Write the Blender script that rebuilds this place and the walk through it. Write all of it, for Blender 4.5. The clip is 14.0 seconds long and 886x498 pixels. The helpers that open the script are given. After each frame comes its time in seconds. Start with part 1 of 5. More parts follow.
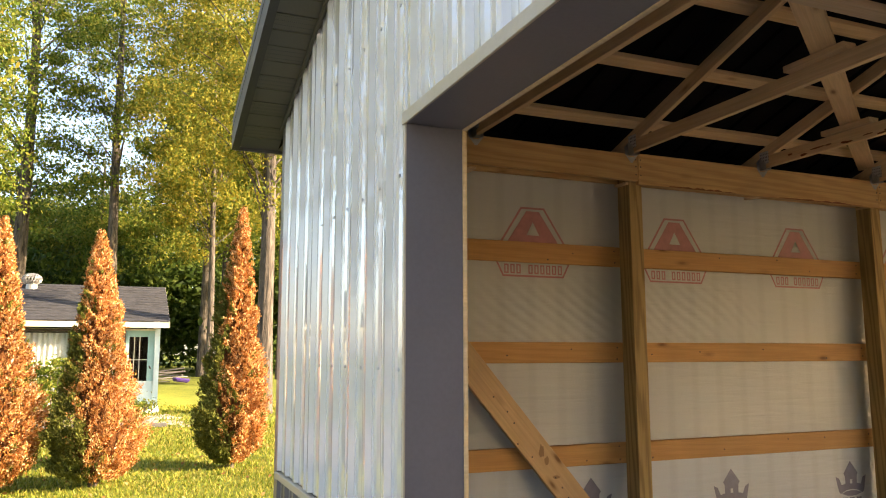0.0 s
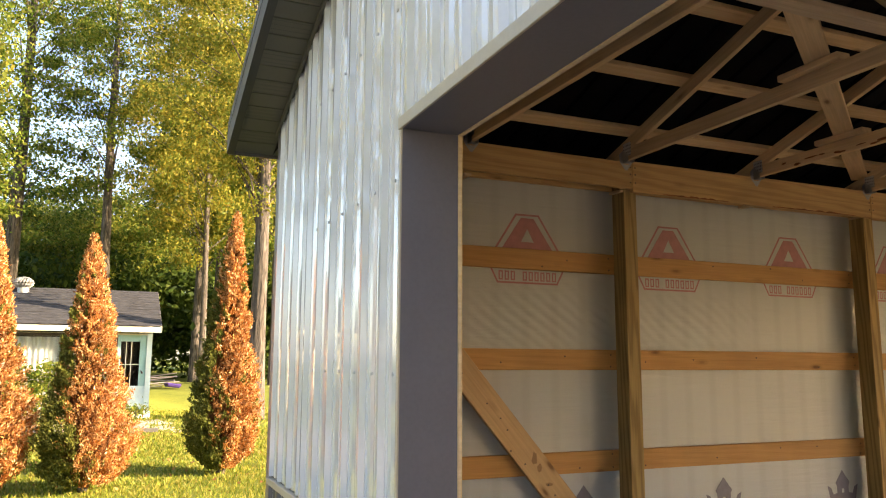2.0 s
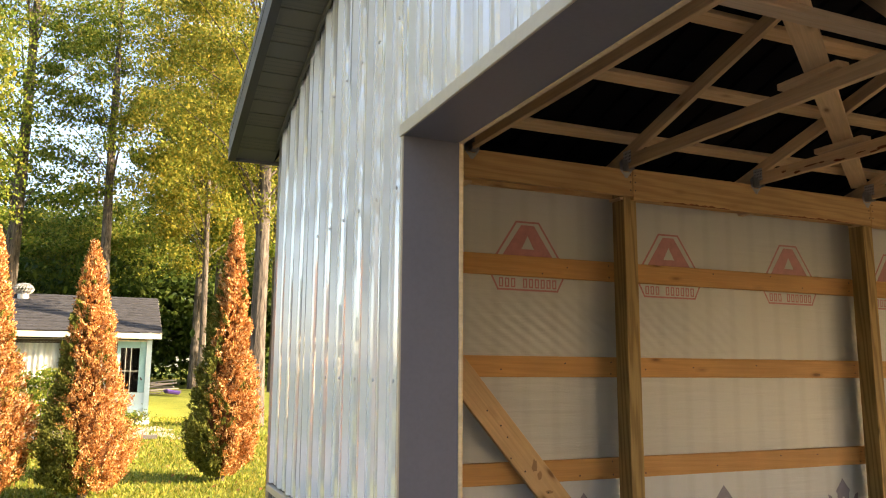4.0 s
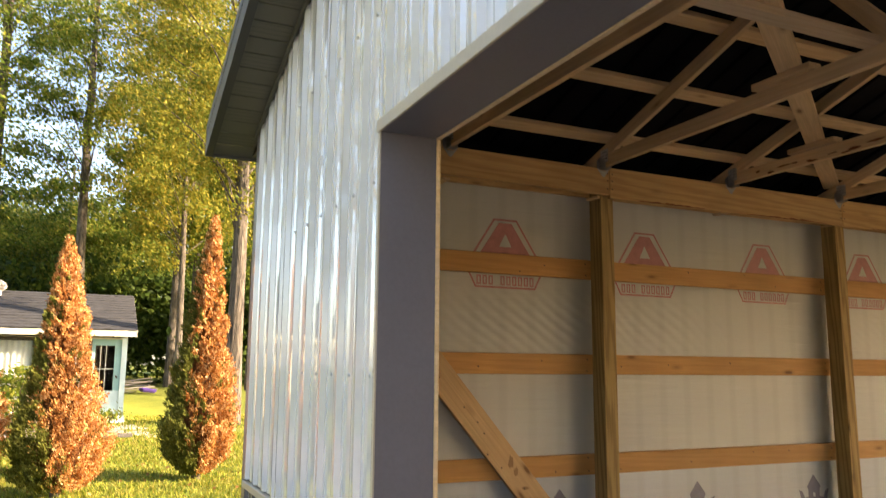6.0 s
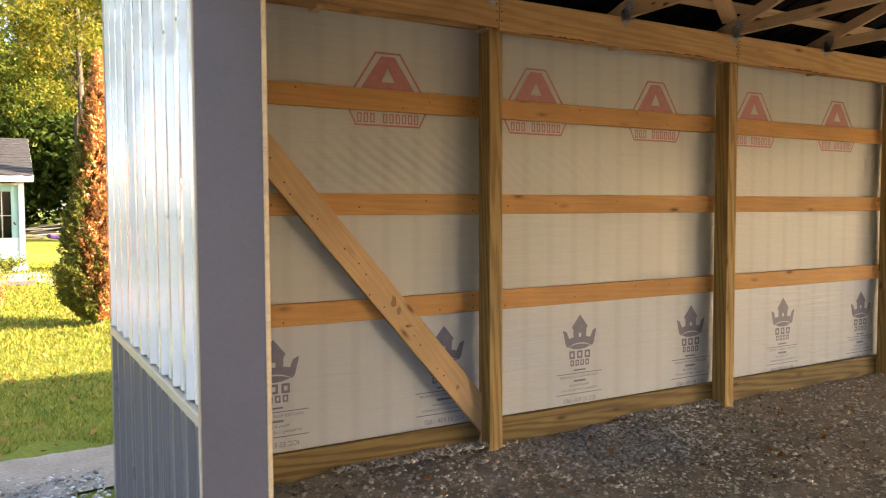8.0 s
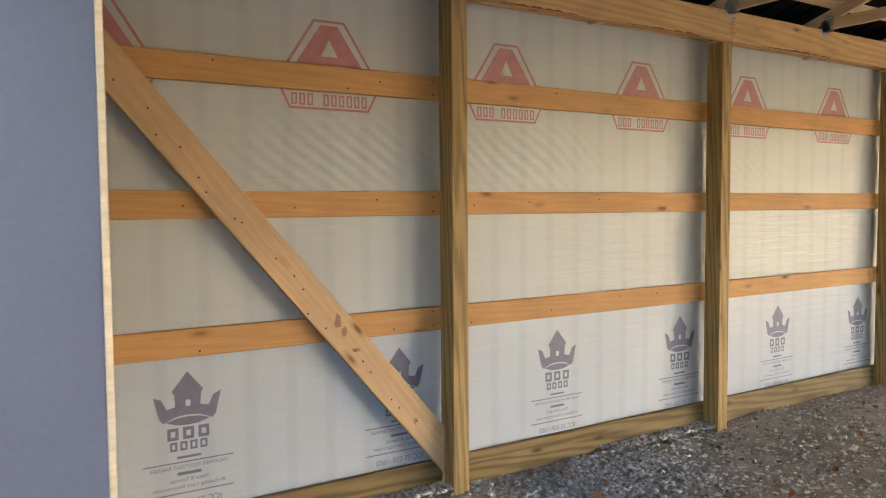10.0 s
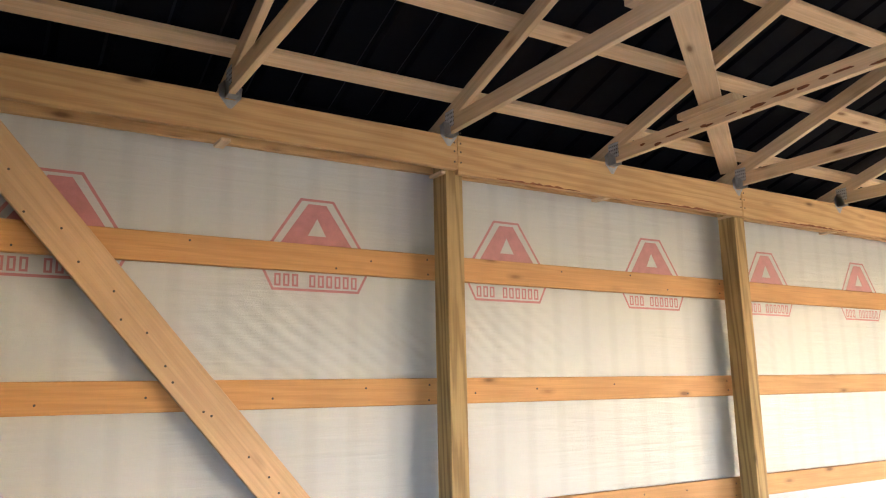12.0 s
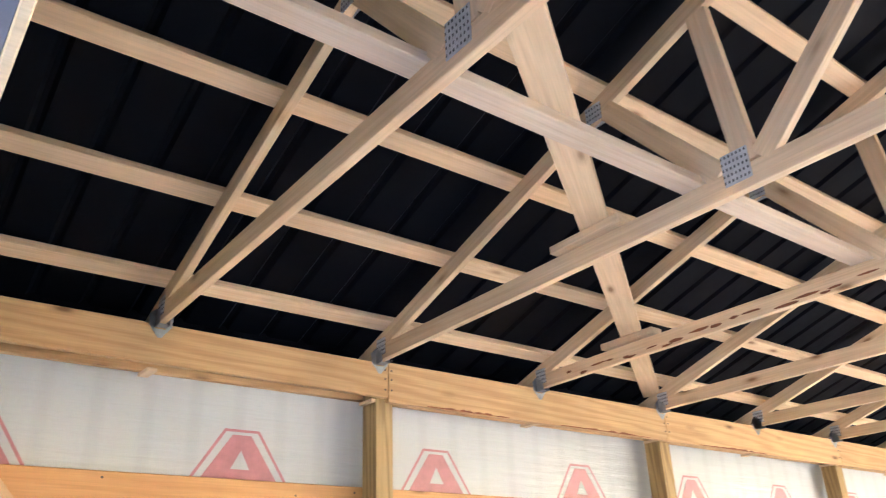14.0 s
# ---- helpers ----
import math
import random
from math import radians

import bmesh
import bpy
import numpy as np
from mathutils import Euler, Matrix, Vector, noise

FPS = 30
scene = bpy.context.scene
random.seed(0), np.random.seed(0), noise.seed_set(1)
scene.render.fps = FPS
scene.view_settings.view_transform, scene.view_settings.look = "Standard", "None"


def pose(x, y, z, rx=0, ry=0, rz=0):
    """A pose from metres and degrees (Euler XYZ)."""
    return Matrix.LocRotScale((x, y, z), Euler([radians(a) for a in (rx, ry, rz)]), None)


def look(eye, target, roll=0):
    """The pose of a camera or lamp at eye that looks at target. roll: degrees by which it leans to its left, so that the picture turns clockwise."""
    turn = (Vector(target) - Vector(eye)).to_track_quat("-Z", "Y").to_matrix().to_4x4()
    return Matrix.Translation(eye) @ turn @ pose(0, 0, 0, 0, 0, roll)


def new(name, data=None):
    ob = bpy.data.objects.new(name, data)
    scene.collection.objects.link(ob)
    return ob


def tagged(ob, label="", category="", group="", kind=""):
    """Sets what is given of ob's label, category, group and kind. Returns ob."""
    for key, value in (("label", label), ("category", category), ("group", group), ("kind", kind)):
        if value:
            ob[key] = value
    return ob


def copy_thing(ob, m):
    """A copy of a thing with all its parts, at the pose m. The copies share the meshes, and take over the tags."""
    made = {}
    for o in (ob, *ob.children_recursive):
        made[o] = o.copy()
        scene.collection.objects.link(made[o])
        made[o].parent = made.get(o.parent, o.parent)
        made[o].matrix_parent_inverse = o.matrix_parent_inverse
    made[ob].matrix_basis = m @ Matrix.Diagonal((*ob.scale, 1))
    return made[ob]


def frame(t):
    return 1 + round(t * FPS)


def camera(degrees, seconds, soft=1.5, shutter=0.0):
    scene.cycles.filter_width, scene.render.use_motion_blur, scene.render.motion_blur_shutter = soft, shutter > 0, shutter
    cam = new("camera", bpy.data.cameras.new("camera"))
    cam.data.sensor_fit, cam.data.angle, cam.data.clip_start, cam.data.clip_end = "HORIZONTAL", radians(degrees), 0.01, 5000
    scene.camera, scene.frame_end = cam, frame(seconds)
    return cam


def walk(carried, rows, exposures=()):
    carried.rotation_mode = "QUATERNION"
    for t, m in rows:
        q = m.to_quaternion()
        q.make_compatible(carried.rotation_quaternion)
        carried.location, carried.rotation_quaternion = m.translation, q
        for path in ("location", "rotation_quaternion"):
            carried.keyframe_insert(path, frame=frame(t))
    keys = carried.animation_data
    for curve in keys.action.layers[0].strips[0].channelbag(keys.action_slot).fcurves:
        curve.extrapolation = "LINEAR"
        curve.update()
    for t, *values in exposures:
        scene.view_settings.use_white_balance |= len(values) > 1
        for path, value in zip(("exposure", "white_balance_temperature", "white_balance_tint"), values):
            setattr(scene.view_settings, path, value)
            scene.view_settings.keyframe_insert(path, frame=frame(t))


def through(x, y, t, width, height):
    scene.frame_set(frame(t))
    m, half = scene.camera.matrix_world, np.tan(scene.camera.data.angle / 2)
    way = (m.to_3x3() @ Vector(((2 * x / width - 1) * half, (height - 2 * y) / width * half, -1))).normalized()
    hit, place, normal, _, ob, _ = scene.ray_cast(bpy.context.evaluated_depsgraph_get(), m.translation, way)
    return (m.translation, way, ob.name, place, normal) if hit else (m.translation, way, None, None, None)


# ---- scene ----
PATH = [
    (0, (-3.496, -4.584, 1.733), (-2.734, -2.755, 2.002), -0.1),
    (0.5, (-3.499, -4.592, 1.729), (-2.735, -2.763, 1.992), -0.0),
    (1, (-3.497, -4.586, 1.734), (-2.725, -2.761, 2.011), 0.2),
    (1.5, (-3.501, -4.581, 1.731), (-2.724, -2.762, 2.026), 0.4),
    (2, (-3.499, -4.58, 1.727), (-2.723, -2.759, 2.014), 0.3),
    (2.5, (-3.501, -4.567, 1.725), (-2.728, -2.742, 1.988), 0.2),
    (5, (-3.505, -4.6, 1.724), (-2.722, -2.792, 2.068), 0.7),
    (5.5, (-3.503, -4.603, 1.721), (-2.706, -2.802, 2.072), 0.6),
    (6, (-3.501, -4.599, 1.711), (-2.677, -2.802, 2.014), 0.5),
    (6.5, (-3.476, -4.604, 1.661), (-2.577, -2.825, 1.829), 0.2),
    (7, (-3.389, -4.635, 1.661), (-2.431, -2.879, 1.67), 0.1),
    (7.5, (-3.278, -4.638, 1.682), (-2.297, -2.898, 1.596), 0.1),
    (10, (-2.683, -3.888, 1.728), (-1.606, -2.206, 1.615), -0.4),
    (10.5, (-2.609, -3.715, 1.717), (-1.476, -2.069, 1.804), -0.8),
    (11, (-2.549, -3.679, 1.735), (-1.42, -2.046, 1.982), -1.0),
    (11.5, (-2.436, -3.68, 1.749), (-1.374, -2.018, 2.081), -1.3),
    (12, (-2.38, -3.65, 1.74), (-1.357, -1.97, 2.102), -1.1),
    (12.5, (-2.402, -3.628, 1.747), (-1.383, -1.95, 2.128), -1.1),
    (13, (-2.423, -3.643, 1.784), (-1.392, -2.017, 2.326), -1.0),
    (13.5, (-2.436, -3.682, 1.865), (-1.401, -2.163, 2.655), -1.9),
    (14, (-2.456, -3.694, 1.884), (-1.348, -2.259, 2.727), -2.2),
]
cam = camera(59.7, 14.0, soft=1.1, shutter=0.5)
walk(cam, [(t, look(eye, target, roll)) for t, eye, target, roll in PATH],
     exposures=[(0.0, 2.27, 7250, 18), (6.0, 2.3, 7300, 18), (7.5, 2.7, 7200, 20), (10.0, 3.4, 5750, 14), (11.0, 4.0, 5500, 16),
                (11.5, 4.1, 5250, 15), (12.5, 4.27, 6000, 22), (13.0, 4.42, 6200, 22), (13.4, 5.1, 5250, 17), (14.0, 5.22, 4950, 17)])

# ---- world and sun ----
SUN_EL, SUN_AZ = radians(21), radians(115)      # azimuth from +y towards +x, as seen from the place
world = bpy.data.worlds.new("world")
scene.world = world
world.use_nodes = True
wn = world.node_tree
sky = wn.nodes.new("ShaderNodeTexSky")
sky.sky_type, sky.sun_disc = "NISHITA", False
sky.sun_elevation, sky.sun_rotation = SUN_EL, SUN_AZ
sky.air_density, sky.dust_density, sky.ozone_density = 1.0, 1.5, 1.0
wn.nodes["Background"].inputs["Strength"].default_value = 0.13
wn.links.new(sky.outputs["Color"], wn.nodes["Background"].inputs["Color"])
sun = new("sun", bpy.data.lights.new("sun", "SUN"))
sun.data.energy, sun.data.angle, sun.data.color = 5.0, radians(0.6), (1.0, 0.84, 0.60)
sun_from = Vector((math.sin(SUN_AZ) * math.cos(SUN_EL), math.cos(SUN_AZ) * math.cos(SUN_EL), math.sin(SUN_EL)))
sun.matrix_world = look(sun_from * 40, (0, 0, 0))


# ---- materials ----
def nodes_of(name):
    m = bpy.data.materials.new(name)
    m.use_nodes = True
    t = m.node_tree
    return m, t, t.nodes["Principled BSDF"]


def add(t, kind, **values):
    n = t.nodes.new(kind)
    for k, v in values.items():
        n.inputs[k].default_value = v
    return n


def mixed(t, fac, a, b, blend="MIX"):
    n = t.nodes.new("ShaderNodeMix")
    n.data_type, n.blend_type = "RGBA", blend
    for sock, v in ((n.inputs[0], fac), (n.inputs[6], a), (n.inputs[7], b)):
        if isinstance(v, bpy.types.NodeSocket):
            t.links.new(v, sock)
        else:
            sock.default_value = v if not isinstance(v, tuple) else (*v, 1.0)[:4]
    return n.outputs[2]


def ramp(t, src, stops):
    n = t.nodes.new("ShaderNodeValToRGB")
    e = n.color_ramp.elements
    while len(e) < len(stops):
        e.new(0.5)
    for k, (p, c) in zip(e, stops):
        k.position, k.color = p, (*c, 1.0)[:4] if isinstance(c, tuple) else (c, c, c, 1.0)
    t.links.new(src, n.inputs[0])
    return n.outputs[0]


def coords(t, kind="Object", scale=(1, 1, 1), random_shift=0.0):
    tc = t.nodes.new("ShaderNodeTexCoord")
    mp = t.nodes.new("ShaderNodeMapping")
    mp.inputs["Scale"].default_value = scale
    t.links.new(tc.outputs[kind], mp.inputs["Vector"])
    if random_shift:
        info = t.nodes.new("ShaderNodeObjectInfo")
        mul = t.nodes.new("ShaderNodeVectorMath")
        mul.operation = "SCALE"
        mul.inputs[0].default_value = (random_shift, random_shift * 0.7, random_shift * 0.4)
        t.links.new(info.outputs["Random"], mul.inputs["Scale"])
        t.links.new(mul.outputs[0], mp.inputs["Location"])
    return mp.outputs[0]


def noise_of(t, vec, scale, detail=4.0, rough=0.55, distortion=0.0):
    n = add(t, "ShaderNodeTexNoise", Scale=scale, Detail=detail, Roughness=rough, Distortion=distortion)
    t.links.new(vec, n.inputs["Vector"])
    return n.outputs["Fac"]


def bump_to(t, bsdf, height, strength=0.3, distance=0.01):
    b = add(t, "ShaderNodeBump", Strength=strength, Distance=distance)
    t.links.new(height, b.inputs["Height"])
    t.links.new(b.outputs[0], bsdf.inputs["Normal"])


def wood(name, light, dark, knot, grain=1.0, rough=0.62):
    """Sawn lumber: grain along local x, growth rings, scattered knots, small dark nail marks."""
    m, t, b = nodes_of(name)
    v = coords(t, "Object", (1, 1, 1), 37.0)
    stretched = t.nodes.new("ShaderNodeMapping")
    stretched.inputs["Scale"].default_value = (0.55, 9.0, 9.0)
    t.links.new(v, stretched.inputs["Vector"])
    rings = add(t, "ShaderNodeTexWave", Scale=1.3, Distortion=11.0, Detail=3.0)
    rings.inputs["Detail Scale"].default_value = 0.9
    rings.bands_direction = "DIAGONAL"
    t.links.new(stretched.outputs[0], rings.inputs["Vector"])
    fibre = t.nodes.new("ShaderNodeMapping")
    fibre.inputs["Scale"].default_value = (3.0, 120.0, 120.0)
    t.links.new(v, fibre.inputs["Vector"])
    fine = noise_of(t, fibre.outputs[0], 1.0, 3.0)
    blotch = noise_of(t, v, 1.6, 3.0)
    mid = tuple((p + q) / 2 for p, q in zip(light, dark))
    c = ramp(t, rings.outputs["Fac"], [(0.15, light), (0.62, mid), (0.95, dark)])
    c = mixed(t, 1.0 - 0.55 * grain, c, (*light, 1))
    c = mixed(t, 0.35, c, ramp(t, fine, [(0.3, 0.55), (0.7, 1.0)]), "MULTIPLY")
    c = mixed(t, 0.55, c, ramp(t, blotch, [(0.3, 0.72), (0.7, 1.1)]), "MULTIPLY")
    cell = t.nodes.new("ShaderNodeMapping")
    cell.inputs["Scale"].default_value = (2.3, 7.0, 7.0)
    t.links.new(v, cell.inputs["Vector"])
    vor = add(t, "ShaderNodeTexVoronoi", Scale=1.0, Randomness=1.0)
    t.links.new(cell.outputs[0], vor.inputs["Vector"])
    c = mixed(t, ramp(t, vor.outputs["Distance"], [(0.05, 0.85), (0.12, 0.25), (0.2, 0.0)]), c, (*knot, 1))
    info = t.nodes.new("ShaderNodeObjectInfo")
    c = mixed(t, 0.6, c, ramp(t, info.outputs["Random"], [(0.0, (0.80, 0.76, 0.72)), (0.5, (1.0, 0.98, 0.95)), (1.0, (1.0, 0.92, 0.82))]), "MULTIPLY")
    t.links.new(c, b.inputs["Base Color"])
    b.inputs["Roughness"].default_value = rough
    b.inputs["Specular IOR Level"].default_value = 0.3
    bump_to(t, b, fine, 0.25, 0.004)
    return m


WOOD_GIRT = wood("girt_wood", (0.64, 0.355, 0.13), (0.50, 0.245, 0.075), (0.14, 0.06, 0.02), 0.5)
WOOD_BEAM = wood("beam_wood", (0.68, 0.44, 0.195), (0.50, 0.28, 0.11), (0.13, 0.06, 0.02), 1.0)
WOOD_TREATED = wood("treated_wood", (0.49, 0.345, 0.145), (0.21, 0.135, 0.052), (0.06, 0.032, 0.012), 1.1, 0.7)
WOOD_SKIRT = wood("dark_treated_wood", (0.27, 0.195, 0.08), (0.12, 0.08, 0.032), (0.05, 0.028, 0.01), 1.4, 0.7)
WOOD_TRUSS = wood("truss_wood", (0.84, 0.645, 0.40), (0.72, 0.50, 0.275), (0.20, 0.09, 0.03), 0.6)
WOOD_PALE = wood("pale_plank_wood", (0.82, 0.68, 0.50), (0.70, 0.52, 0.33), (0.25, 0.12, 0.05), 0.5)
WOOD_BRACE = wood("brace_wood", (0.68, 0.47, 0.26), (0.56, 0.36, 0.18), (0.16, 0.07, 0.02), 0.5)


def painted(name, colour, rough=0.35, metal=0.0, vary=0.12, bump=0.03, scale=2.0, spec=0.5):
    m, t, b = nodes_of(name)
    v = coords(t, "Object", (1, 1, 1), 11.0)
    n1, n2 = noise_of(t, v, scale, 5.0), noise_of(t, v, scale * 30, 3.0)
    c = mixed(t, 1.0, (*colour, 1), ramp(t, n1, [(0.3, 1.0 - vary), (0.7, 1.0)]), "MULTIPLY")
    c = mixed(t, 0.5, c, ramp(t, n2, [(0.35, 1.0 - vary), (0.6, 1.0)]), "MULTIPLY")
    t.links.new(c, b.inputs["Base Color"])
    t.links.new(ramp(t, n1, [(0.2, rough * 0.8), (0.8, min(1, rough * 1.25))]), b.inputs["Roughness"])
    b.inputs["Metallic"].default_value = metal
    b.inputs["Specular IOR Level"].default_value = spec
    bump_to(t, b, n1, bump, 0.02)
    return m


METAL_WHITE = painted("white_siding_paint", (0.70, 0.70, 0.70), 0.06, 0.0, 0.06, 0.012, 1.2, 1.0)
METAL_WHITE.node_tree.nodes["Principled BSDF"].inputs["Coat Weight"].default_value = 1.0
METAL_GREY = painted("charcoal_siding_paint", (0.13, 0.125, 0.135), 0.30, 0.0, 0.10, 0.06, 1.5, 0.6)
TRIM_WARM = painted("light_stone_trim_paint", (0.50, 0.44, 0.34), 0.4, 0.0, 0.10, 0.03)
JAMB_GREY = painted("charcoal_trim_paint", (0.155, 0.15, 0.175), 0.34, 0.0, 0.12, 0.05, 2.5)
SOFFIT = painted("bronze_soffit_paint", (0.105, 0.098, 0.072), 0.5, 0.0, 0.10, 0.02)
FASCIA = painted("dark_bronze_fascia_paint", (0.045, 0.042, 0.034), 0.45, 0.0, 0.12, 0.02)
VENTED = painted("perforated_soffit_paint", (0.105, 0.098, 0.072), 0.5, 0.0, 0.10, 0.02)


def perforate(m):
    """Rows of small dark punched holes."""
    t, b = m.node_tree, m.node_tree.nodes["Principled BSDF"]
    vor = add(t, "ShaderNodeTexVoronoi", Scale=95.0, Randomness=0.0)
    t.links.new(coords(t, "Object"), vor.inputs["Vector"])
    base = b.inputs["Base Color"].links[0].from_socket
    t.links.new(mixed(t, ramp(t, vor.outputs["Distance"], [(0.22, 0.85), (0.34, 0.0)]), base, (0.012, 0.011, 0.009)), b.inputs["Base Color"])


perforate(VENTED)
# near-black: shade between the soffit planks, given as a colour
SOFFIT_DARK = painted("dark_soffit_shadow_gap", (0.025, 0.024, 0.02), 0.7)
ROOF_UNDER = painted("black_roof_underlay", (0.0012, 0.0021, 0.0050), 0.6, 0.0, 0.25, 0.12, 3.0, 0.07)
STEEL = painted("galvanised_steel", (0.50, 0.51, 0.52), 0.32, 0.6, 0.30, 0.1, 30.0)
# even grey for unseen inner walls, picked to cut bounced light
BOUNCE_GREY = painted("low_bounce_grey", (0.22, 0.22, 0.22), 0.6)
SCAR = painted("dark_bark_scar", (0.36, 0.22, 0.11), 0.9)
STREAK = painted("reddish_bark_streak", (0.30, 0.11, 0.035), 0.9, 0.0, 0.4, 0.0, 12.0)
NAIL = painted("dull_nail_steel", (0.09, 0.07, 0.05), 0.5, 0.3)
SCREW = painted("screw_head_paint", (0.50, 0.50, 0.51), 0.4)


def toothed_material():
    """Pressed steel plate with rows of dark punched slots."""
    m, t, b = nodes_of("toothed_steel")
    v = coords(t, "Object")
    sep = t.nodes.new("ShaderNodeSeparateXYZ")
    t.links.new(v, sep.inputs[0])

    def wave(src, pitch, shift):
        k = t.nodes.new("ShaderNodeMath")
        k.operation = "MULTIPLY_ADD"
        k.inputs[1].default_value, k.inputs[2].default_value = math.tau / pitch, shift
        t.links.new(src, k.inputs[0])
        s = t.nodes.new("ShaderNodeMath")
        s.operation = "SINE"
        t.links.new(k.outputs[0], s.inputs[0])
        return s.outputs[0]
    low = t.nodes.new("ShaderNodeMath")
    low.operation = "MINIMUM"
    t.links.new(wave(sep.outputs["Y"], 0.0155, 0.3), low.inputs[0])
    t.links.new(wave(sep.outputs["Z"], 0.024, 0.9), low.inputs[1])
    c = ramp(t, low.outputs[0], [(0.0, (0.62, 0.63, 0.64)), (0.12, (0.58, 0.59, 0.60)), (0.30, (0.09, 0.09, 0.09))])
    c = mixed(t, 0.5, c, ramp(t, noise_of(t, v, 40.0), [(0.3, 0.6), (0.7, 1.0)]), "MULTIPLY")
    t.links.new(c, b.inputs["Base Color"])
    b.inputs["Metallic"].default_value, b.inputs["Roughness"].default_value = 0.3, 0.4
    return m


TOOTHED = toothed_material()


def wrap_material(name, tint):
    """Thin white woven wrap film, slightly uneven, light past the siding ribs coloured in."""
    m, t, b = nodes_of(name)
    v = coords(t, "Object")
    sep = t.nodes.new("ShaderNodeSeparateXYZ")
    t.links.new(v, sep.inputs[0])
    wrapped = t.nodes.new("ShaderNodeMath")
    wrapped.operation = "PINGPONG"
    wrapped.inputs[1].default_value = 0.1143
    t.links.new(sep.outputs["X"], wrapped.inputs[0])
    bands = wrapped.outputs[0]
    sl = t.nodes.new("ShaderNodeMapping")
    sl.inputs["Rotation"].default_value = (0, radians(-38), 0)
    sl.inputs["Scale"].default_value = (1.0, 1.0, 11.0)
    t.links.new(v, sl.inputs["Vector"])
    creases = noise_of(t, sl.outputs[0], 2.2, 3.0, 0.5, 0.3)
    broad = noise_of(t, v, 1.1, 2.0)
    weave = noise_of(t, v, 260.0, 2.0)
    # faint rib bands: uneven light through the film, put into its colour
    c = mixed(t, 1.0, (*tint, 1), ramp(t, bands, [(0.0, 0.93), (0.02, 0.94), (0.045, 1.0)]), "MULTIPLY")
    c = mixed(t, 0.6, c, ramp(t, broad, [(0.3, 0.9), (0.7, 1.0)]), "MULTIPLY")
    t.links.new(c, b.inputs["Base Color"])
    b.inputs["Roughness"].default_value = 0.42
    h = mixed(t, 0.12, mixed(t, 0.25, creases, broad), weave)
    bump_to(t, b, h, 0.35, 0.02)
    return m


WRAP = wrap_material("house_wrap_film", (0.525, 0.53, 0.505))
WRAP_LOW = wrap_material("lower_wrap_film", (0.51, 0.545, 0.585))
INK_RED = painted("faded_red_print", (0.50, 0.21, 0.21), 0.45, 0.0, 0.2, 0.0, 20.0)
INK_BLUE = painted("faded_violet_print", (0.20, 0.195, 0.275), 0.45, 0.0, 0.2, 0.0, 20.0)


def ground_material(name, stops, scale, bump, rough=0.95, extra=None):
    m, t, b = nodes_of(name)
    v = coords(t, "Object")
    n1, n2, n3 = noise_of(t, v, scale, 6.0), noise_of(t, v, scale * 14, 4.0), noise_of(t, v, scale * 0.15, 3.0)
    c = ramp(t, mixed(t, 0.5, n1, n2), stops)
    c = mixed(t, 0.7, c, ramp(t, n3, [(0.3, 0.7), (0.7, 1.15)]), "MULTIPLY")
    if extra:
        vor = add(t, "ShaderNodeTexVoronoi", Scale=extra[0])
        t.links.new(v, vor.inputs["Vector"])
        c = mixed(t, ramp(t, vor.outputs["Distance"], [(extra[1], 1.0), (extra[1] + 0.1, 0.0)]), c, (*extra[2], 1))
    t.links.new(c, b.inputs["Base Color"])
    b.inputs["Roughness"].default_value = rough
    b.inputs["Specular IOR Level"].default_value = 0.15
    bump_to(t, b, mixed(t, 0.5, n1, n2), bump, 0.03)
    return m


GRASS_SOIL = ground_material("lawn", [(0.3, (0.09, 0.12, 0.018)), (0.55, (0.18, 0.20, 0.03)), (0.75, (0.32, 0.27, 0.07))], 2.2, 0.6)
DIRT = ground_material("packed_dirt", [(0.3, (0.24, 0.205, 0.17)), (0.55, (0.42, 0.375, 0.325)), (0.75, (0.60, 0.56, 0.50))], 5.0, 0.8)
SAND = ground_material("bare_sand", [(0.3, (0.26, 0.21, 0.155)), (0.55, (0.40, 0.33, 0.255)), (0.75, (0.52, 0.45, 0.36))], 3.0, 0.5)
GRAVEL = ground_material("gravel_bed", [(0.3, (0.24, 0.22, 0.20)), (0.55, (0.40, 0.37, 0.34)), (0.75, (0.58, 0.55, 0.51))], 14.0, 0.9)


def leafy(name, colours, rough=0.55, through=0.35):
    m, t, b = nodes_of(name)
    geo = t.nodes.new("ShaderNodeNewGeometry")
    n = len(colours)
    c = ramp(t, geo.outputs["Random Per Island"], [(i / max(1, n - 1), q) for i, q in enumerate(colours)])
    v = coords(t, "Object")
    c = mixed(t, 0.6, c, ramp(t, noise_of(t, v, 0.9, 3.0), [(0.3, 0.6), (0.7, 1.15)]), "MULTIPLY")
    t.links.new(c, b.inputs["Base Color"])
    b.inputs["Roughness"].default_value = rough
    b.inputs["Specular IOR Level"].default_value = 0.1
    tr = t.nodes.new("ShaderNodeBsdfTranslucent")
    t.links.new(c, tr.inputs["Color"])
    mx = add(t, "ShaderNodeMixShader", Fac=through)
    t.links.new(b.outputs[0], mx.inputs[1])
    t.links.new(tr.outputs[0], mx.inputs[2])
    t.links.new(mx.outputs[0], t.nodes["Material Output"].inputs["Surface"])
    return m


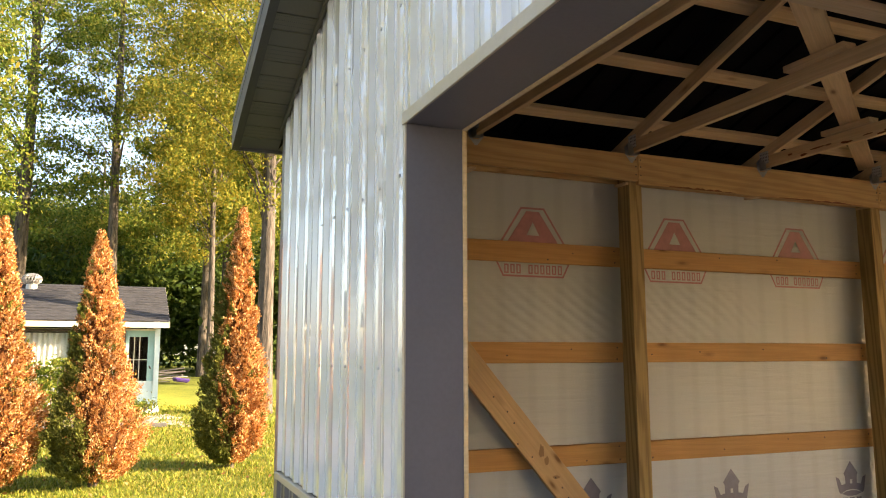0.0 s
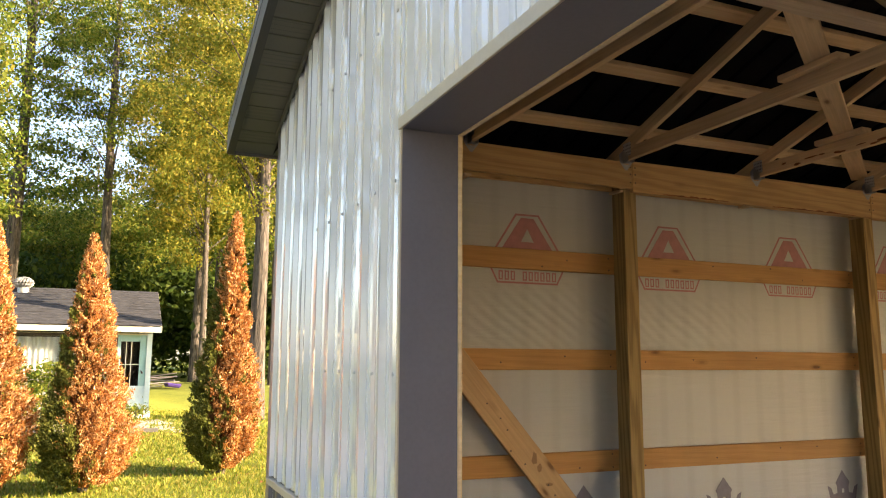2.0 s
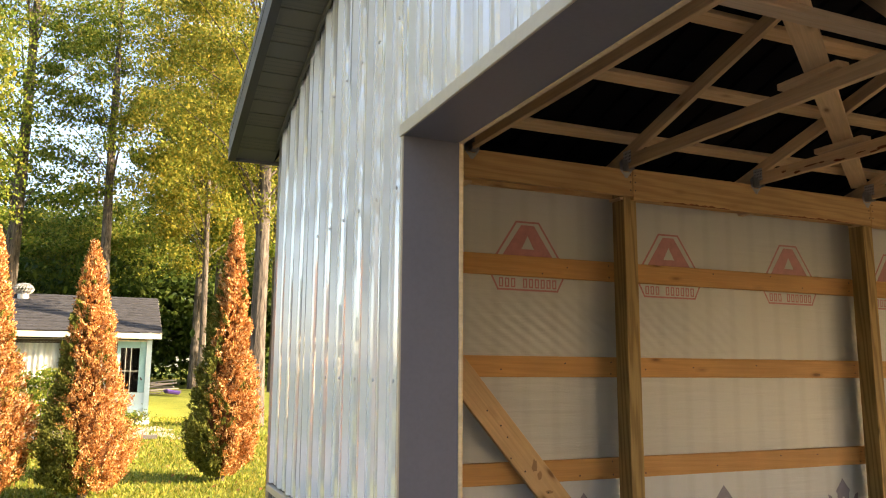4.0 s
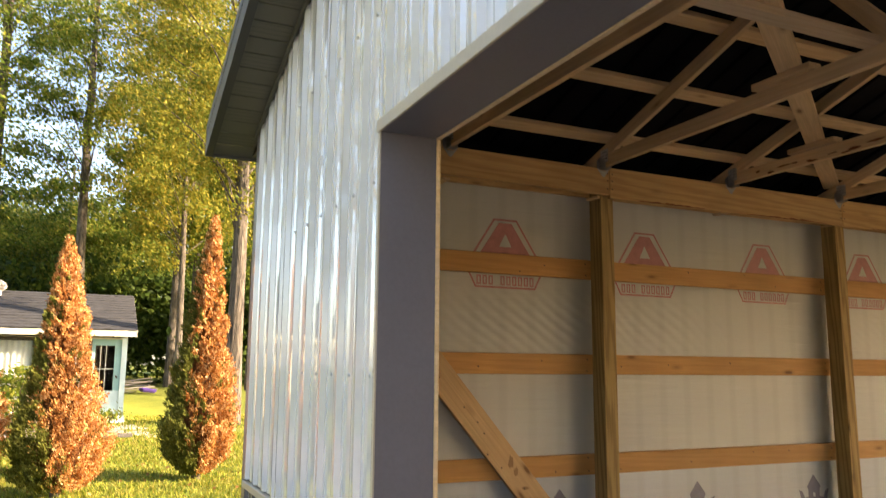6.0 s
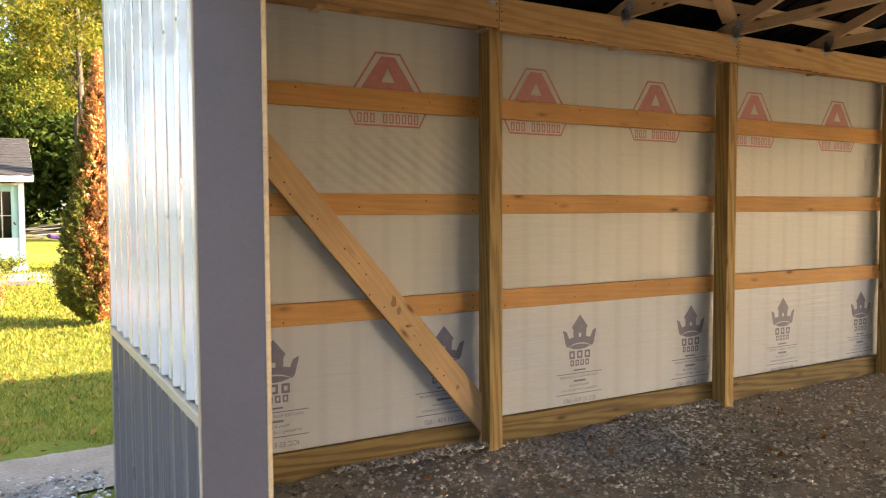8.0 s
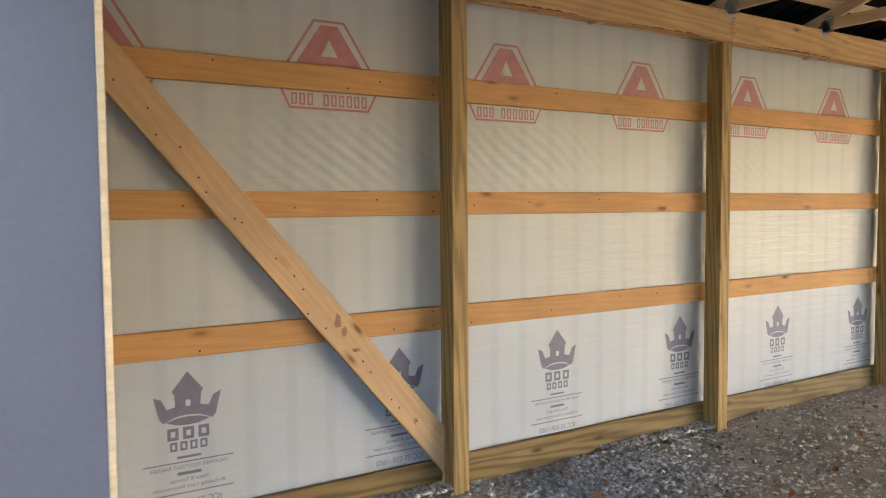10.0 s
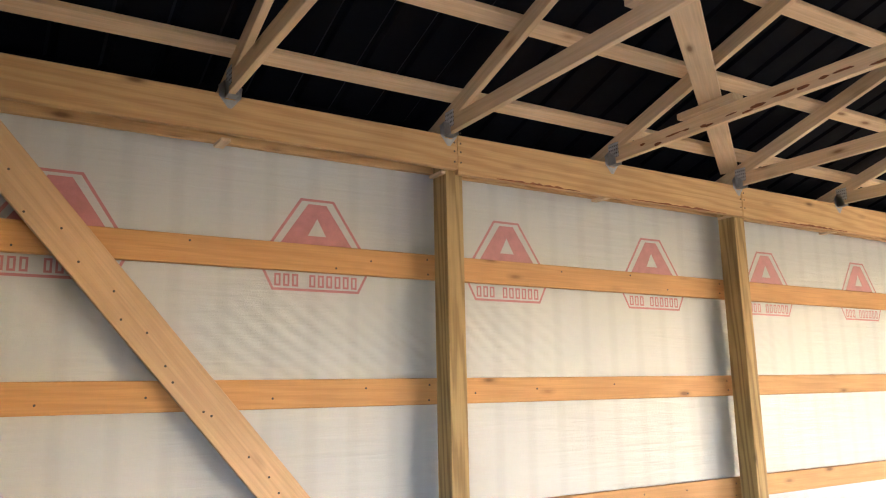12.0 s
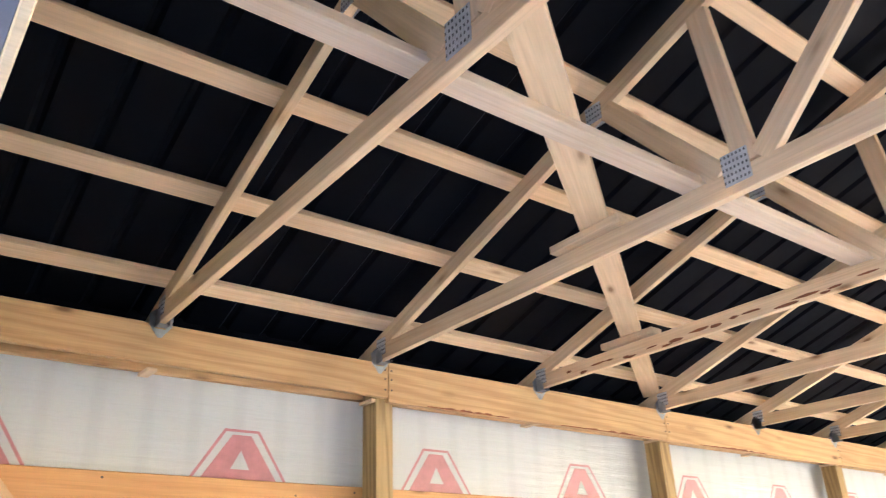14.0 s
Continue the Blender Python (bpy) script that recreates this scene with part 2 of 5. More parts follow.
LEAF_GREEN = leafy("green_leaves", [(0.07, 0.12, 0.015), (0.13, 0.19, 0.03), (0.22, 0.25, 0.04), (0.30, 0.28, 0.05)], 0.5, 0.45)
LEAF_YELLOW = leafy("yellowing_leaves", [(0.11, 0.15, 0.025), (0.18, 0.20, 0.03), (0.28, 0.26, 0.04), (0.38, 0.29, 0.045)], 0.5, 0.45)
# darker greens hold the deep shade of the woods in their colour
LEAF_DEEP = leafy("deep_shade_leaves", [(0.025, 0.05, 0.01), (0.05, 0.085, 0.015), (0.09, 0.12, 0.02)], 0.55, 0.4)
SCALE_DEAD = leafy("dead_orange_foliage", [(0.16, 0.055, 0.014), (0.50, 0.19, 0.045), (0.72, 0.36, 0.12), (0.84, 0.60, 0.32)], 0.7, 0.2)
SCALE_LIVE = leafy("living_green_foliage", [(0.07, 0.085, 0.015), (0.13, 0.145, 0.025), (0.21, 0.20, 0.045)], 0.6, 0.25)
BLADES = leafy("grass_blades", [(0.11, 0.16, 0.02), (0.20, 0.24, 0.03), (0.32, 0.31, 0.045), (0.44, 0.36, 0.10)], 0.6, 0.35)
FALLEN = leafy("fallen_leaves", [(0.30, 0.13, 0.05), (0.36, 0.20, 0.08), (0.22, 0.10, 0.04)], 0.8, 0.1)


def bark_material():
    m, t, b = nodes_of("ridged_bark")
    v = coords(t, "Object", (1, 1, 0.18))
    n1, n2 = noise_of(t, v, 14.0, 5.0, 0.6, 0.6), noise_of(t, v, 2.0, 3.0)
    c = ramp(t, n1, [(0.35, (0.03, 0.024, 0.018)), (0.5, (0.09, 0.072, 0.055)), (0.7, (0.17, 0.14, 0.11))])
    c = mixed(t, 0.5, c, ramp(t, n2, [(0.3, 0.65), (0.7, 1.1)]), "MULTIPLY")
    t.links.new(c, b.inputs["Base Color"])
    b.inputs["Roughness"].default_value = 0.9
    bump_to(t, b, n1, 1.0, 0.05)
    return m


BARK = bark_material()
TWIGS = ground_material("brown_inner_twigs", [(0.3, (0.05, 0.022, 0.008)), (0.55, (0.14, 0.055, 0.016)), (0.75, (0.24, 0.10, 0.03))], 16.0, 1.0)
SHINGLE = painted("dark_asphalt_shingle", (0.075, 0.075, 0.08), 0.85, 0.0, 0.5, 0.4, 9.0, 0.2)
HOUSE_CREAM = painted("cream_house_paint", (0.66, 0.61, 0.47), 0.6, 0.0, 0.1)
HOUSE_TEAL = painted("pale_teal_door_paint", (0.30, 0.50, 0.47), 0.5, 0.0, 0.15)
HOUSE_PALE = painted("pale_blue_panel_paint", (0.58, 0.70, 0.68), 0.5, 0.0, 0.1)
HOUSE_BROWN = painted("dark_brown_frame", (0.07, 0.05, 0.035), 0.6)
CURTAIN = painted("white_curtain_cloth", (0.62, 0.60, 0.54), 0.8, 0.0, 0.25, 0.3, 3.0)
DARK_ROOM = painted("dim_interior", (0.10, 0.075, 0.05), 0.9)
VENT = painted("weathered_aluminium", (0.5, 0.48, 0.44), 0.45, 0.6, 0.2)
PURPLE = painted("purple_plastic", (0.06, 0.03, 0.17), 0.5)
DEBRIS = painted("weathered_boards", (0.22, 0.20, 0.18), 0.9, 0.0, 0.4)


def glass_material():
    m, t, b = nodes_of("window_glass")
    b.inputs["Base Color"].default_value = (0.9, 0.95, 0.94, 1)
    b.inputs["Roughness"].default_value = 0.02
    b.inputs["Transmission Weight"].default_value = 1.0
    b.inputs["IOR"].default_value = 1.2
    return m


GLASS = glass_material()


# ---- building helpers ----
def mesh_of(name, bm, mat):
    me = bpy.data.meshes.new(name)
    bm.normal_update()
    bm.to_mesh(me)
    bm.free()
    me.materials.append(mat)
    return me


def part(name, bm, mat, parent=None, label="", m=None):
    """Links a bmesh as one mesh object, under a thing or on its own."""
    ob = new(name, mesh_of(name, bm, mat) if isinstance(bm, bmesh.types.BMesh) else bm)
    if parent:
        ob.parent = parent
    if m is not None:
        ob.matrix_local = m
    if label:
        tagged(ob, label)
    return ob


def empty(name, label="", category="", group="", kind="", m=None):
    ob = new(name)
    if m is not None:
        ob.matrix_world = m
    return tagged(ob, label, category, group, kind)


def box_bm(x0, x1, y0, y1, z0, z1, bevel=0.0):
    bm = bmesh.new()
    bmesh.ops.create_cube(bm, size=1.0)
    for v in bm.verts:
        v.co = Vector(((x0 + x1) / 2 + v.co.x * (x1 - x0), (y0 + y1) / 2 + v.co.y * (y1 - y0), (z0 + z1) / 2 + v.co.z * (z1 - z0)))
    if bevel:
        bmesh.ops.bevel(bm, geom=list(bm.edges), offset=bevel, segments=1, affect="EDGES")
    return bm


def along(p0, p1, up=(0, 0, 1)):
    """A frame at p0 whose x runs to p1 and whose z is nearest to up. Returns it and the length."""
    p0, p1 = Vector(p0), Vector(p1)
    x = (p1 - p0).normalized()
    y = Vector(up).cross(x).normalized()
    z = x.cross(y)
    r = Matrix((x, y, z)).transposed().to_4x4()
    return Matrix.Translation(p0) @ r, (p1 - p0).length


def lumber_bm(length, thick, high, bevel=0.003):
    """A sawn board along local x: thick in y, high in z, with eased edges."""
    bm = box_bm(0, length, -thick / 2, thick / 2, -high / 2, high / 2, bevel)
    return bm


def board(name, p0, p1, thick, high, mat, parent=None, up=(0, 0, 1), label="", **tags):
    m, length = along(p0, p1, up)
    ob = part(name, lumber_bm(length, thick, high), mat, parent, label, m)
    return tagged(ob, label, **tags) if tags else ob


def polygon_bm(loops, y=0.0, depth=0.0):
    """Flat shapes in the xz plane facing -y."""
    bm = bmesh.new()
    for loop in loops:
        vs = [bm.verts.new((x, y, z)) for x, z in loop]
        f = bm.faces.new(vs)
        f.normal_update()
        if f.normal.y > 0:
            f.normal_flip()
    return bm


def tube_bm(points, radii, sides=8, caps=True):
    bm = bmesh.new()
    rings = []
    for i, (p, r) in enumerate(zip(points, radii)):
        p = Vector(p)
        q = Vector(points[min(i + 1, len(points) - 1)]) - Vector(points[max(i - 1, 0)])
        turn = q.to_track_quat("Z", "Y").to_matrix()
        rings.append([bm.verts.new(p + turn @ Vector((r * math.cos(k * 2 * math.pi / sides), r * math.sin(k * 2 * math.pi / sides), 0))) for k in range(sides)])
    for a, b in zip(rings, rings[1:]):
        for k in range(sides):
            bm.faces.new((a[k], a[(k + 1) % sides], b[(k + 1) % sides], b[k]))
    if caps:
        bm.faces.new(rings[-1])
        bm.faces.new(list(reversed(rings[0])))
    return bm


# ---- plan: x runs into the barn along the side wall, y towards that wall, the yard floor is at z = 0 ----
FRONT_X = -2.604          # outer face of the front wall
INNER_X = -2.404          # inner edge of the opening's lining
OPEN_Y = -2.179           # edge of the big opening
OPEN_Y2 = -5.8
OPEN_Z = 2.513
CORNER_Y = 0.10
BACK_X = 11.9
FAR_Y = -8.75             # the opposite side wall
RIDGE_Y = -4.32
SLOPE = 0.330
POSTS = [-0.215, 2.188, 4.63, 7.06, 9.49]
TRUSSES = [-1.43 + 1.2125 * k for k in range(11)]
CHORD_Z = 3.178           # middle of the bottom chord
GIRT_TOPS = (2.488, 1.810, 1.122)


def roof_z(y):
    """Upper edge of the top chords."""
    return 3.213 + SLOPE * (abs(RIDGE_Y) - abs(y - RIDGE_Y))


def ground_z(x, y):
    def step(a, b):
        return min(1, max(0, (y - a) / (b - a)))
    return 0.24 * step(1.2, 5.6) + 0.26 * step(5.6, 14) + 0.35 * step(14, 22) + 0.55 * step(22, 60)


# ---- side wall: wrap, girts, posts, beam ----
def side_wall():
    for i, x in enumerate(POSTS):
        w = 0.108
        board("wall_post", (x + w / 2, -0.07, -0.25), (x + w / 2, -0.07, 3.11), 0.14, w, WOOD_TREATED, up=(1, 0, 0),
              label="rough treated wooden post standing in the dirt floor", category="post", group="posts along the side wall")
    edges = [INNER_X - 0.02] + [q for x in POSTS for q in (x, x + 0.108)] + [BACK_X]
    for z in GIRT_TOPS:
        for a, b in zip([INNER_X - 0.05] + [x + 0.054 for x in POSTS], [x + 0.054 for x in POSTS] + [BACK_X]):
            board("wall_girt", (a + 0.003, 0.020, z - 0.07), (b - 0.003, 0.020, z - 0.07), 0.036, 0.14, WOOD_GIRT,
                  label="flat orange-tan softwood girt nailed across the wall posts", category="girt", group="girts of the side wall")
    for a, b in zip([INNER_X - 0.05] + [x + 0.054 for x in POSTS], [x + 0.054 for x in POSTS] + [BACK_X]):
        gap = 0.07 if a < POSTS[0] + 0.06 else 0.0
        board("skirt_board", (a + 0.002, 0.018, 0.058 + gap / 2), (b - 0.002, 0.018, 0.058 + gap / 2), 0.036, 0.265 - gap, WOOD_SKIRT,
              label="greenish-brown treated skirt board at the foot of the wall", category="skirt board", group="skirt boards")
    for k, (a, b) in enumerate(zip([INNER_X - 0.10] + [x + 0.054 for x in POSTS], [x + 0.054 for x in POSTS] + [BACK_X])):
        board("beam", (a + 0.002, -0.161, 3.031 if k else 3.049), (b - 0.002, -0.161, 3.031 if k else 3.037), 0.038, 0.224 if k else 0.190, WOOD_BEAM,
              label="wide tan softwood beam bolted to the post tops", category="beam", group="beams carrying the trusses")
    board("top_girt", (INNER_X, 0.020, 3.026), (BACK_X, 0.020, 3.026), 0.036, 0.14, WOOD_BEAM,
          label="reddish-brown girt behind the truss beam", category="girt")
    for x in TRUSSES:
        board("blocking", (x + 0.0, -0.135, 2.931), (x + 0.0, 0.0, 2.934), 0.05, 0.018, WOOD_TRUSS,
              label="short offcut of lumber wedged behind the beam", category="wood block", group="blocks behind the beam")
    m, length = along((-2.44, -0.021, 2.860), (-0.12, -0.021, 0.145), (1, 0, 0.9))
    bm = lumber_bm(length, 0.036, 0.184)
    cut = m.inverted() @ Vector((POSTS[0] - 0.003, 0, 0))
    bmesh.ops.bisect_plane(bm, geom=list(bm.verts) + list(bm.edges) + list(bm.faces), plane_co=cut, plane_no=m.to_3x3().inverted() @ Vector((1, 0, 0)), clear_outer=True)
    bmesh.ops.holes_fill(bm, edges=[e for e in bm.edges if e.is_boundary])
    tagged(part("diagonal_brace", bm, WOOD_BRACE, None, "", m), "knotty diagonal brace board nailed over the girts", "brace")


def scars():
    """Patches of dark wane where bark was left on the brace."""
    rng = random.Random(3)
    for cx, cz, w, h in ((-0.905, 1.10, 0.022, 0.05), (-0.868, 1.04, 0.018, 0.03), (-0.80, 0.93, 0.03, 0.012), (-0.42, 0.47, 0.012, 0.02)):
        loop = [(cx + w * (0.6 + 0.6 * rng.random()) * math.cos(q * 0.7), cz + h * (0.6 + 0.6 * rng.random()) * math.sin(q * 0.7)) for q in range(9)]
        yield polygon_bm([loop], -0.0405)


def film(x0, x1, z0, z1, base):
    """Wrap film with shallow slack between its fixings."""
    bm = bmesh.new()
    nx, nz = int((x1 - x0) / 0.021), int((z1 - z0) / 0.016)
    grid = [[None] * (nz + 1) for _ in range(nx + 1)]
    for i in range(nx + 1):
        for k in range(nz + 1):
            x, z = x0 + (x1 - x0) * i / nx, z0 + (z1 - z0) * k / nz
            slack = 0.0012 * noise.noise(Vector((x * 1.3, 0, z * 1.7))) + 0.0006 * noise.noise(Vector((x * 5 + z * 4, 3, z * 2 - x)))
            # slanting creases where the film hangs slack under the upper girt
            band = max(0.0, 1 - abs(z - 2.02) / 0.30) * max(0.0, 0.45 + noise.noise(Vector((x * 0.9, 7, z)))) * max(0.12, 1 - 0.42 * abs(x + 0.7))
            crease = band * 0.011 * math.sin((x * 0.75 + z) * 70 + 3 * noise.noise(Vector((x * 2, 1, z * 2))))
            grid[i][k] = bm.verts.new((x, base + slack + crease, z))
    for i in range(nx):
        for k in range(nz):
            bm.faces.new((grid[i][k], grid[i + 1][k], grid[i + 1][k + 1], grid[i][k + 1])).smooth = True
    return bm


def nails():
    """Driven nail heads: pairs where girts cross the posts' line, along the beam joint and down the brace."""
    me = mesh_of("nail", tube_bm([(0, 0.001, 0), (0, -0.0015, 0), (0, -0.002, 0)], [0.0058, 0.0058, 0.003], 7), NAIL)
    rng = random.Random(12)
    for z in GIRT_TOPS:
        for x in POSTS[:3]:
            for dx in (-0.045, 0.155):
                for dz in (-0.035, -0.105):
                    yield me, (x + dx + rng.uniform(-0.01, 0.01), 0.0015, z + dz + rng.uniform(-0.012, 0.012))
        for k in range(9):
            yield me, (-2.1 + k * 0.55 + rng.uniform(-0.2, 0.2), 0.0015, z - rng.uniform(0.02, 0.12))
    for x in POSTS[:3]:
        for dx in (0.034, 0.075):
            for dz in (-0.09, -0.03, 0.02, 0.08):
                yield me, (x + dx, -0.1805, 3.075 + dz)
    for k in range(22):
        f = (k + rng.random()) / 23
        x, z = -2.35 + 2.08 * f, 2.68 - 2.40 * f
        o = rng.uniform(-0.05, 0.05)
        yield me, (x + o * 0.75, -0.0395, z + o * 0.65)


side_wall()
nail_rows = empty("nail_heads", "small dark nail heads in girts, beam and brace", "nails")
for me, p in nails():
    part("nail", me, None, nail_rows, "", pose(*p))
brace = bpy.data.objects["diagonal_brace"]
for bm in scars():
    part("bark_scar", bm, SCAR, brace, "dark strip of bark left on the board", brace.matrix_basis.inverted())


def wane(beam, x0, x1, z, seed):
    """A ragged reddish strip of bark along a board's lower edge."""
    rng = random.Random(seed)
    n = 24
    top = [(x0 + (x1 - x0) * i / n, z + 0.006 + 0.013 * rng.random() * math.sin(math.pi * i / n)) for i in range(n + 1)]
    low = [(x, z + 0.0015) for x, _ in top]
    bm = polygon_bm([[low[i], low[i + 1], top[i + 1], top[i]] for i in range(n)], -0.1812)
    part("bark_strip", bm, STREAK, beam, "reddish strip of bark on the lower edge", beam.matrix_basis.inverted())


beams = [o for o in scene.objects if o.name.startswith("beam")]
for k, x0, x1 in ((1, 0.10, 0.72), (1, 1.15, 2.05), (2, 2.6, 3.5)):
    wane(beams[k], x0, x1, 2.919, int(x0 * 10))
bm = tube_bm([(-0.226, -0.050, 0.135), (-0.236, -0.058, 0.085), (-0.262, -0.062, 0.040), (-0.285, -0.070, 0.0)], [0.004, 0.011, 0.013, 0.008], 6)
tagged(part("wood_splinter", bm, WOOD_BRACE), "pale torn wood splinter leaning at the foot of the post", "splinter")
wrap = empty("house_wrap", "white building wrap with faded mirrored print behind the girts", "building wrap")
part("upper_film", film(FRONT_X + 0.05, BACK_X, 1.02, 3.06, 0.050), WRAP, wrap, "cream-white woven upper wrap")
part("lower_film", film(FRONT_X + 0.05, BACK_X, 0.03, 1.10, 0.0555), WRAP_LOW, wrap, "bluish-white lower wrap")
# black sheet added to stop light leaking in under the roof edge
part("eave_felt", box_bm(FRONT_X + 0.05, BACK_X, 0.041, 0.058, 3.07, 3.295), ROOF_UNDER, wrap, "black sheet added to close the eave against light")

PRINT_Y = 0.0462


def emblem_bm():
    outer = [(-0.093, 0.386), (0.093, 0.386), (0.314, 0.048), (0.237, -0.100), (-0.237, -0.100), (-0.314, 0.048)]
    inner = [(-0.084, 0.372), (0.084, 0.373), (0.298, 0.046), (0.229, -0.087), (-0.229, -0.087), (-0.298, 0.046)]
    loops = [[outer[i], outer[(i + 1) % 6], inner[(i + 1) % 6], inner[i]] for i in range(6)]
    # a big trapezoid letter form with a triangular eye
    top, low, eye = (0.05, 0.358), (0.26, 0.05), ((0.0, 0.283), (-0.05, 0.19), (0.05, 0.19))
    at_eye = 0.05 + 0.21 * (0.358 - 0.19) / 0.308
    loops += [[(-top[0], top[1]), (top[0], top[1]), eye[0]], [(-top[0], top[1]), eye[0], eye[1], (-at_eye, 0.19)],
              [(top[0], top[1]), (at_eye, 0.19), eye[2], eye[0]], [(-at_eye, 0.19), (at_eye, 0.19), (low[0], low[1]), (-low[0], low[1])]]
    return loops


def letter_bars(x0, x1, z0, z1, count, gaps=()):
    """Unlettered blocks the size of printed capitals, each a small hollow block."""
    loops, w = [], (x1 - x0) / count
    for i in range(count):
        if i in gaps:
            continue
        a, b = x0 + i * w + w * 0.14, x0 + (i + 1) * w - w * 0.14
        t = (b - a) * 0.3
        loops.append([(a, z0), (a + t, z0), (a + t, z1), (a, z1)])
        loops.append([(b - t, z0), (b, z0), (b, z1), (b - t, z1)])
        loops.append([(a + t, z1 - t), (b - t, z1 - t), (b - t, z1), (a + t, z1)])
        loops.append([(a + t, z0), (b - t, z0), (b - t, z0 + t), (a + t, z0 + t)])
    return loops


def crown_loops():
    loops = [[(-0.066, 0.1455), (-0.079, 0.166), (0.0, 0.262), (0.079, 0.166), (0.066, 0.1455)],
             [(-0.06, 0.036), (-0.066, 0.146), (-0.011, 0.146), (-0.011, 0.041)], [(0.013, 0.041), (0.013, 0.146), (0.066, 0.146), (0.06, 0.036)],
             [(-0.011, 0.118), (-0.011, 0.146), (0.013, 0.146), (0.013, 0.118)], [(-0.011, 0.041), (-0.011, 0.086), (0.013, 0.086), (0.013, 0.041)]]
    for s in (-1, 1):
        loops.append([(s * 0.168, 0.146), (s * 0.130, 0.130), (s * 0.105, 0.078), (s * 0.14, 0.032)])
        loops.append([(s * 0.062, 0.088), (s * 0.105, 0.078), (s * 0.14, 0.032), (s * 0.122, 0.010), (s * 0.06, 0.036)])
    loops.append([(-0.112, 0.012), (-0.055, 0.029), (0, 0.033), (0.055, 0.029), (0.112, 0.012), (0.055, -0.006), (0, -0.010), (-0.055, -0.006)])
    loops += letter_bars(-0.115, 0.115, -0.082, -0.020, 3)
    loops += letter_bars(-0.10, 0.10, -0.138, -0.092, 4)
    loops += [[(-0.06, -0.178), (0.06, -0.178), (0.06, -0.166), (-0.06, -0.166)], [(-0.06, -0.264), (0.06, -0.264), (0.06, -0.248), (-0.06, -0.248)]]
    loops += [[(-0.226, -0.200), (0.226, -0.200), (0.226, -0.194), (-0.226, -0.194)], [(-0.226, -0.359), (0.226, -0.359), (0.226, -0.353), (-0.226, -0.353)]]
    return loops


emblem_mesh = mesh_of("printed_emblem", polygon_bm(emblem_bm() + letter_bars(-0.232, 0.232, -0.078, -0.014, 10, (3,))), INK_RED)
crown_mesh = mesh_of("printed_crown", polygon_bm(crown_loops()), INK_BLUE)


def words_mesh(text, size):
    """Small print, mirrored because it is read through the film."""
    cu = bpy.data.curves.new("small_print", "FONT")
    cu.body, cu.size, cu.align_x = text, size, "CENTER"
    ob = new("small_print", cu)
    me = bpy.data.meshes.new_from_object(ob.evaluated_get(bpy.context.evaluated_depsgraph_get()))
    bpy.data.objects.remove(ob)
    me.materials.append(INK_BLUE)
    return me


PRINTS = [(words_mesh("WEATHER RESISTANT BARRIER", 0.028), -0.232), (words_mesh("Meets & Exceeds", 0.028), -0.297),
          (words_mesh("All Building Code Requirements", 0.028), -0.332), (words_mesh("ICC ES ESR-1602", 0.046), -0.422)]
for k in range(11):
    x = -2.106 + 1.2125 * k
    part("printed_emblem", emblem_mesh, None, wrap, "faded red triangular emblem print", pose(x, PRINT_Y, 2.352))
    x = -1.697 + 1.2245 * k
    cz = 0.640 - 0.0075 * (x + 1.7)
    part("printed_crown", crown_mesh, None, wrap, "faded violet crown print", pose(x, PRINT_Y + 0.006, cz))
    for me, dz in PRINTS:
        part("small_print", me, None, wrap, "", pose(x, PRINT_Y + 0.006, cz + dz, 90, 0, 0) @ Matrix.Diagonal((-1, 1, 1, 1)))


# ---- trusses ----
def truss(x):
    t = empty("roof_truss", "pale softwood roof truss hung on the wall beam", "roof truss", "roof trusses", m=pose(x, 0, 0))
    c, th = 0.089, 0.038
    board("bottom_chord", (0, -0.19, CHORD_Z), (0, 2 * RIDGE_Y + 0.19, CHORD_Z), th, c, WOOD_TRUSS, t)
    for s in (1, -1):
        def at(y, z):
            return (0, y if s > 0 else 2 * RIDGE_Y - y, z)
        mid = -c / 2 * 1.04
        board("top_chord", at(0.06, roof_z(0.06) + mid), at(RIDGE_Y, roof_z(RIDGE_Y) + mid), th, c, WOOD_TRUSS, t)
        for p, q in (((-1.965, roof_z(-1.965) - 0.085), (-2.42, CHORD_Z + 0.05)), ((-2.527, CHORD_Z + 0.05), (-2.46, roof_z(-2.46) - 0.09)),
                     ((-2.58, CHORD_Z + 0.05), (-3.70, roof_z(-3.70) - 0.10)), ((-3.76, roof_z(-3.76) - 0.09), (RIDGE_Y + 0.02, CHORD_Z + 0.05))):
            board("web", at(*p), at(*q), th, c, WOOD_TRUSS, t, up=(0, 1, 0) if abs(p[0] - q[0]) < 0.1 else (0, 0, 1))
        for y, z, w, h in ((-2.489, CHORD_Z + 0.050, 0.105, 0.122), (-1.91, roof_z(-1.91) - 0.062, 0.085, 0.085), (-0.225, CHORD_Z + 0.030, 0.085, 0.095)):
            for f in (-1, 1):
                p = at(y, z)
                part("gusset_plate", gusset_mesh(w, h), None, t, "toothed steel plate", pose(f * (th / 2 + 0.0015), p[1], p[2]))
        p = at(-0.206, CHORD_Z - 0.010)
        part("hanger", hanger_mesh(), None, t, "bent galvanised hanger bracket", pose(0, p[1], p[2]) @ Matrix.Diagonal((1.15, s, 1.4, 1)))
    p = roof_z(RIDGE_Y) - 0.10
    for f in (-1, 1):
        part("gusset_plate", gusset_mesh(0.25, 0.13), None, t, "toothed steel plate", pose(f * (th / 2 + 0.0015), RIDGE_Y, p))
    return t


GUSSETS = {}


